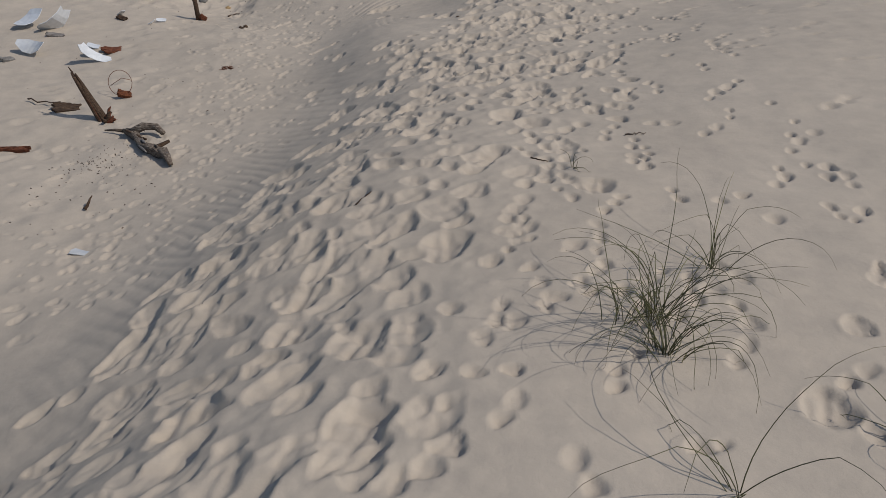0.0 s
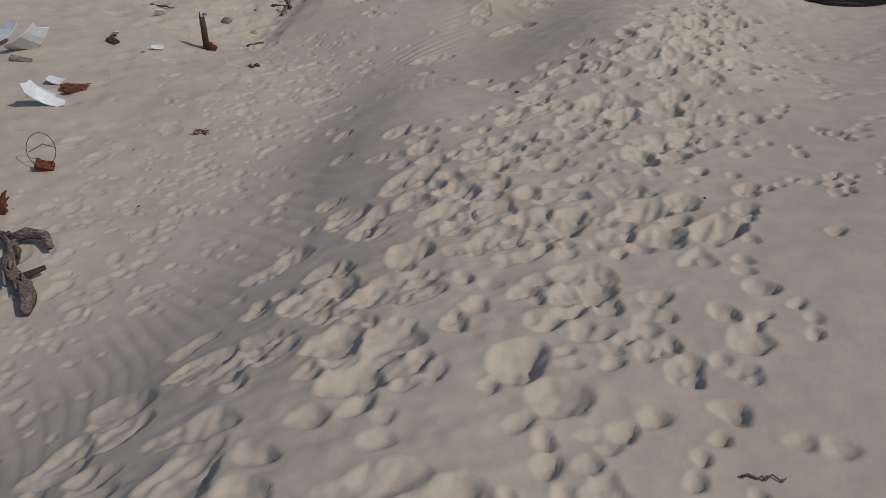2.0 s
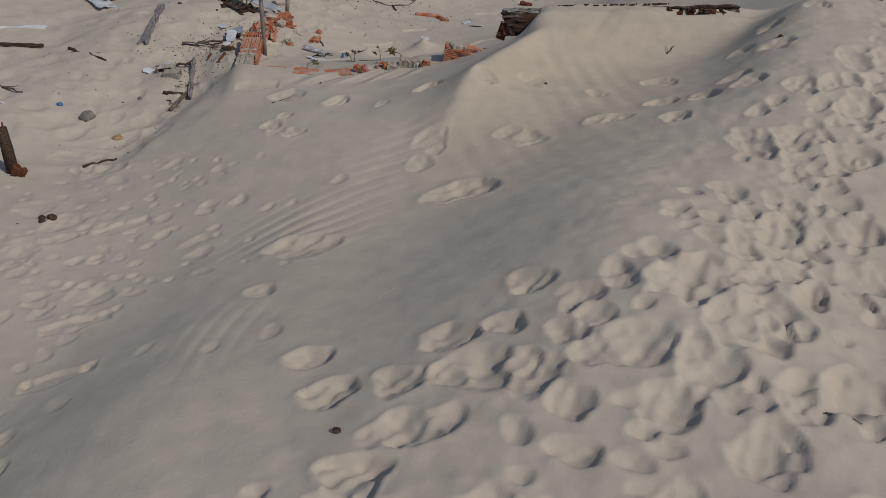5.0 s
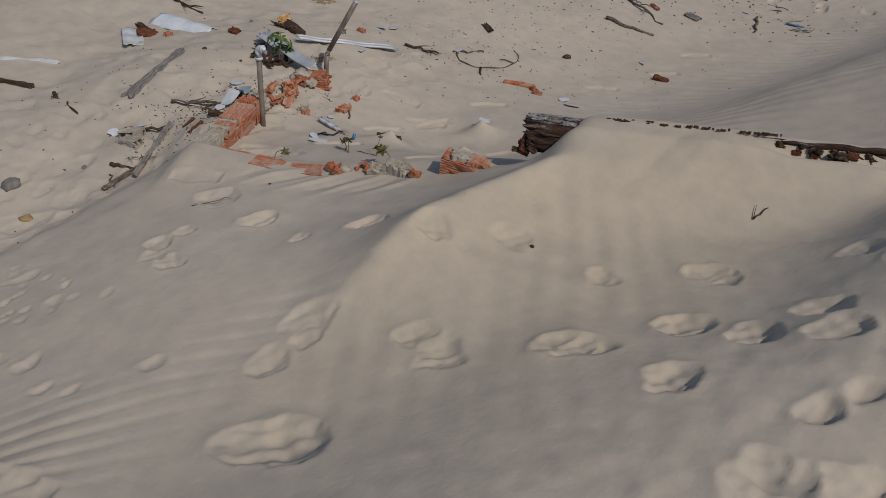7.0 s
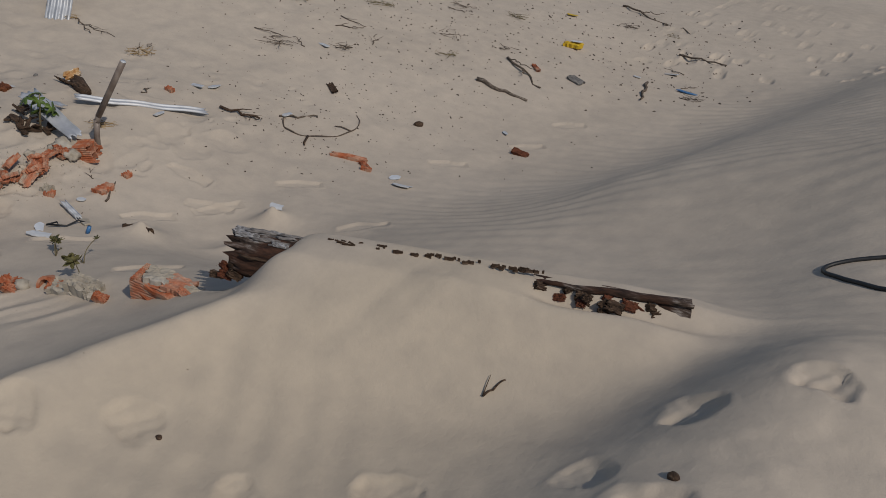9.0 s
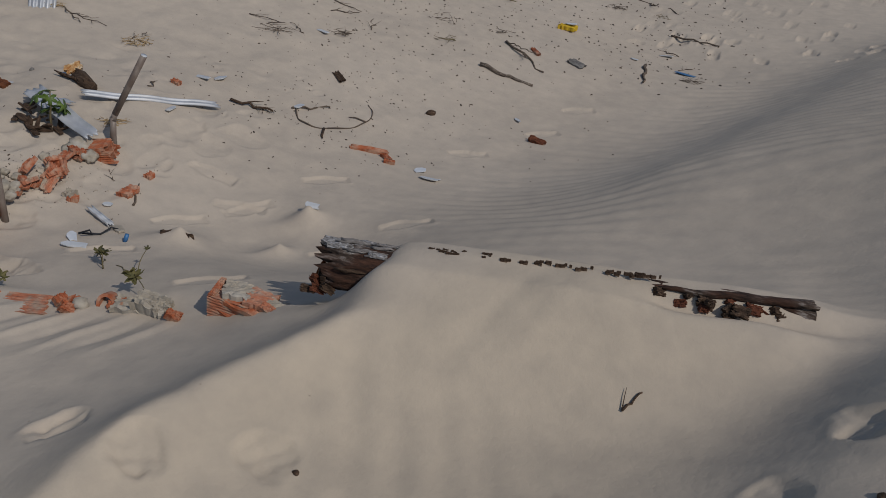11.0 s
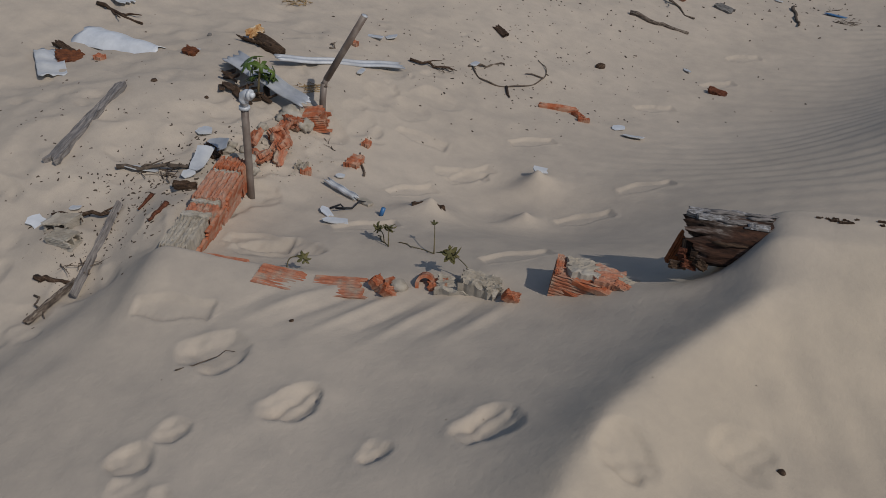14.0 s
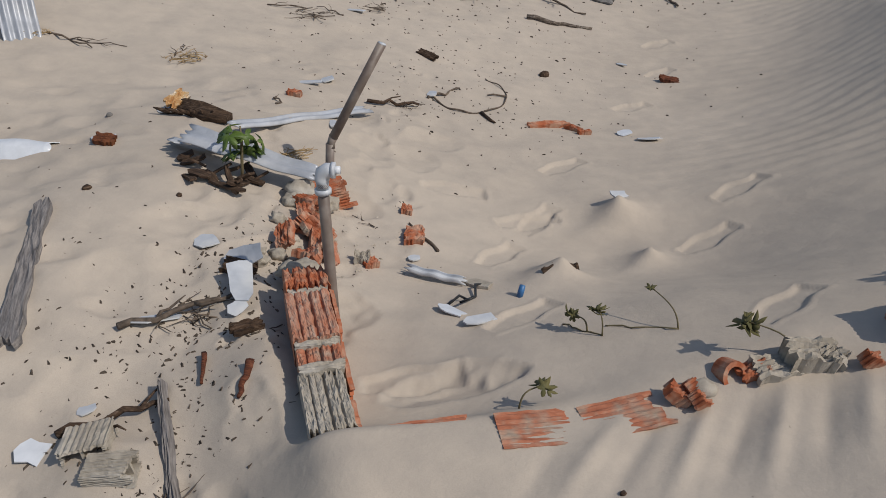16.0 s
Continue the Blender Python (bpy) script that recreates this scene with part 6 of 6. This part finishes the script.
for k, (x, y, l, w, turn) in enumerate(((-3.09, 14.36, 0.15, 0.06, -10), (-1.25, 14.48, 0.10, 0.035, -40), (-3.35, 12.10, 0.12, 0.08, 0), (-3.47, 11.75, 0.10, 0.06, 20), (-2.66, 12.30, 0.04, 0.12, 20), (-2.95, 12.85, 0.18, 0.05, 0), (-2.88, 12.95, 0.09, 0.09, 30), (-2.35, 13.16, 0.06, 0.10, 10), (-0.83, 17.05, 0.14, 0.06, 0), (-1.02, 16.6, 0.08, 0.06, 0), (-2.10, 11.36, 0.05, 0.04, 30), (1.94, 11.40, 0.09, 0.06, 20))):
    shard("pale_shard", x, y, l, w, turn, PALE, "pale sliver of sheet on sand", "shard", 1100 + k, 0.005, 10, 0.0, 0.003, "pale slivers")
for k, (x, y, l, w, turn) in enumerate(((-1.70, 13.10, 0.23, 0.05, 32), (-1.555, 13.10, 0.09, 0.035, -20), (-1.50, 13.05, 0.07, 0.03, 20), (-2.13, 11.52, 0.07, 0.10, 10), (-2.235, 11.265, 0.05, 0.045, 40), (-2.20, 11.72, 0.04, 0.05, 10), (-2.95, 12.62, 0.07, 0.04, 0), (-1.75, 15.85, 0.14, 0.04, -40), (-3.85, 11.42, 0.06, 0.05, 10))):
    chunk("clay_chip", x, y, l, w, 0.025, turn, CLAY, "long orange clay splinter on sand" if l > 0.12 else "small orange clay chip on sand", 1150 + k, 0.004, 6, 6, "clay chip", "orange clay chips")
chunk("clay_chip", -2.265, 11.275, 0.05, 0.05, 0.04, 10, MORTAR, "grey mortar chip beside an orange chip", 1170, 0.004, 10, 0, "mortar", "")
for k, (x, y, l, w, turn, mat) in enumerate(((-0.95, 14.20, 0.12, 0.06, 10, RED_WOOD), (-2.49, 13.81, 0.14, 0.05, -30, DARK_WOOD), (-4.02, 11.35, 0.14, 0.12, 60, RUST), (-3.44, 11.72, 0.08, 0.06, 10, RUST), (-3.20, 7.62, 0.24, 0.11, 50, RED_WOOD), (-3.47, 8.60, 0.13, 0.06, -30, DARK_WOOD), (-1.36, 15.93, 0.16, 0.08, -20, STONE), (-3.06, 6.12, 0.20, 0.12, 20, DARK_WOOD), (-2.60, 11.02, 0.10, 0.06, 0, DARK_WOOD), (-2.46, 10.72, 0.09, 0.04, 50, DARK_WOOD), (-4.15, 11.42, 0.16, 0.04, 0, DARK_WOOD), (-3.95, 8.02, 0.16, 0.06, 10, GREY_WOOD), (-4.10, 7.3, 0.12, 0.08, 60, STONE))):
    chunk("bark_flake", x, y, l, w, 0.022, turn, mat, {RUST: "rust red iron flake on sand", STONE: "flat grey slate piece on sand"}.get(mat, "dark curled bark flake on sand"), 1200 + k, 0.008, 14, 10, "flake", "dark flakes")
for k, (x, y, l, w, turn) in enumerate(((-2.695, 10.27, 0.13, 0.115, -70), (-2.59, 10.205, 0.13, 0.075, 10))):
    ob = part("brick_slab", brick_mesh(l, w, 0.05, 2, 1, 0.04, 1250 + k), MORTAR, smooth=False)
    ob.matrix_world = on_sand(x, y, -0.006, 8, -6, turn)
    tagged(ob, "mortar grey broken brick slab on sand", "brick piece", "grey brick slabs")
metal_sheet("curled_flake", (-1.64, 11.31, 0.012), (-1.53, 11.38, 0.02), 0.10, "small curled brown bark flake on a sand cone", 1260, 0.0, mat=DARK_WOOD, waves=1, roll=-25, curl=-2.5)
shard("pale_shard", -1.36, 12.08, 0.09, 0.05, 30, PALE, "white fragment capping a small sand cone", "shard", 1261, 0.006, 20, 0, 0.004)
shard("slate_shard", -1.85, 11.22, 0.10, 0.05, -20, MORTAR, "grey stone sliver on sand", "shard", 1262, 0.01, 8)
tagged(part("bottle_lid", tube([(0, 0, 0), (0.004, 0.006, 0.02), (0.008, 0.012, 0.04)], [0.010, 0.0105, 0.0095], 12), BLUE), "small blue plastic bottle lid in sand", "lid").matrix_world = on_sand(-1.71, 11.14, 0.004)
shard("blue_rag", -0.52, 16.63, 0.22, 0.07, 10, BLUE, "faded blue plastic scrap far off", "scrap", 1263, 0.006, 8, 0, 0.004)
shard("yellow_leaf", -2.30, 17.66, 0.13, 0.09, 10, YELLOW, "bright yellow leaf on sand", "leaf", 1264, 0.005, 20, 1.5, 0.008)
chunk("orange_cap", -1.79, 16.70, 0.17, 0.12, 0.04, 10, YELLOW, "orange plastic scrap with pale top on sand", 1265, 0.012, 0, 0, "scrap", "")
shard("pale_shard", -1.77, 16.73, 0.13, 0.08, 10, WHITE, "white flake on an orange scrap", "shard", 1266, 0.006, 6, 0, 0.055)
tagged(part("plastic_lump", lump(0.022, 12), BLUE), "small blue grey plastic lump on sand", "cap").matrix_world = on_sand(-3.09, 9.62, -0.008)


# ---- stones and crumbs ----
for k, (x, y, s, mat) in enumerate(((-1.76, 14.0, 0.04, DARK_WOOD), (-2.15, 8.41, 0.022, DARK_WOOD), (-2.10, 8.43, 0.026, DARK_WOOD), (-2.12, 8.38, 0.018, DARK_WOOD), (-2.86, 9.60, 0.055, STONE), (1.36, 10.62, 0.016, DARK_WOOD), (0.14, 7.17, 0.014, DARK_WOOD), (-3.27, 11.30, 0.018, DARK_WOOD), (-3.60, 12.03, 0.018, STONE), (-2.95, 11.35, 0.012, DARK_WOOD), (0.085, 10.215, 0.010, DARK_WOOD), (-1.43, 10.215, 0.008, DARK_WOOD), (1.10, 5.70, 0.007, DARK_WOOD), (-2.70, 9.95, 0.018, STONE))):
    pebble("pebble", x, y, s, mat, "small dark pebble on sand" if s < 0.03 else "rounded dark stone on sand", "pebble", 1300 + k, 0.3, "pebbles")
gull = pebble("bark_piece", -2.55, 9.50, 0.035, STRAW, "dull yellow husk pressed in sand", "husk", 1330, 0.6)


def crumbs(name, areas, label, seed, mat):
    """Countless dark bits of bark and seed strewn over the sand."""
    rnd = random.Random(seed)
    verts, faces = [], []
    for cx, cy, sx, sy, n, big in areas:
        for _ in range(n):
            x, y = rnd.gauss(cx, sx), rnd.gauss(cy, sy)
            s = big * rnd.uniform(0.35, 1.0) ** 1.5
            z = ground(x, y)
            a, el = rnd.uniform(0, math.pi), rnd.uniform(0.75, 1.35)
            c, d = math.cos(a), math.sin(a)
            i = len(verts)
            for u, v, w in ((-1, -0.6, 0), (1, -0.5, 0), (0.9, 0.6, 0), (-0.8, 0.5, 0), (-0.5, -0.2, 0.9), (0.6, 0.1, 1.0)):
                u, v = u * s * el * rnd.uniform(0.7, 1.2), v * s * rnd.uniform(0.7, 1.2)
                verts.append((x + u * c - v * d, y + u * d + v * c, z - 0.002 + w * s * 0.9))
            faces += [(i, i + 1, i + 5, i + 4), (i + 1, i + 2, i + 5), (i + 2, i + 3, i + 4, i + 5), (i + 3, i, i + 4)]
    me = bpy.data.meshes.new(name)
    me.from_pydata(verts, [], faces)
    me.materials.append(mat)
    return tagged(new(name, me), label, "crumbs", kind="stuff")


crumbs("dark_crumbs", ((-2.3, 13.2, 0.5, 0.5, 220, 0.009), (-2.1, 13.9, 0.6, 0.7, 150, 0.009), (-2.5, 14.6, 0.7, 0.8, 170, 0.010), (-2.6, 16.0, 0.9, 1.1, 380, 0.013), (-2.0, 17.5, 1.0, 0.9, 240, 0.016), (-0.9, 17.2, 0.5, 0.8, 180, 0.015), (-3.6, 15.5, 0.8, 1.0, 120, 0.013), (-2.35, 12.9, 0.25, 0.2, 60, 0.009), (-3.5, 14.4, 0.6, 0.7, 80, 0.008)), "dark bark crumbs strewn over the far sand", 41, CRUMB)
crumbs("dark_crumbs", ((-2.64, 10.74, 0.16, 0.20, 260, 0.010), (-2.47, 10.45, 0.10, 0.22, 170, 0.008), (-2.56, 11.12, 0.10, 0.10, 110, 0.011), (-2.85, 10.50, 0.25, 0.28, 160, 0.009), (-2.46, 10.20, 0.045, 0.09, 260, 0.0045), (-3.2, 10.9, 0.5, 0.5, 70, 0.008), (-3.6, 11.7, 0.5, 0.5, 60, 0.008), (-2.3, 11.5, 0.20, 0.25, 60, 0.007)), "dark crumbs of bark and mortar beside the broken wall", 42, CRUMB)
crumbs("dark_crumbs", ((-2.42, 5.08, 0.14, 0.11, 150, 0.009), (-2.3, 4.8, 0.25, 0.35, 70, 0.010), (-2.2, 6.6, 0.3, 0.8, 60, 0.008), (-3.2, 7.6, 0.5, 0.6, 30, 0.008), (-2.9, 9.3, 0.5, 0.5, 40, 0.007), (-3.1, 10.2, 0.5, 0.4, 40, 0.008)), "straw coloured and dark crumbs in the hollow", 43, CRUMB)
crumbs("dark_specks", ((0.2, 10.3, 0.5, 0.4, 16, 0.004), (0.5, 9.0, 0.8, 1.0, 14, 0.004), (0.3, 5.5, 0.7, 2.0, 14, 0.004), (-1.0, 9.8, 0.5, 0.4, 10, 0.004), (-1.6, 11.3, 0.4, 0.4, 16, 0.004)), "scattered tiny dark specks on clean sand", 44, CRUMB)
crumbs("mortar_crumbs", ((-2.50, 11.35, 0.10, 0.16, 90, 0.010), (-2.42, 11.10, 0.07, 0.05, 60, 0.010), (-2.58, 11.2, 0.06, 0.15, 50, 0.009), (-2.25, 11.4, 0.12, 0.15, 20, 0.008)), "pale mortar and brick grit round the rubble", 45, MORTAR)
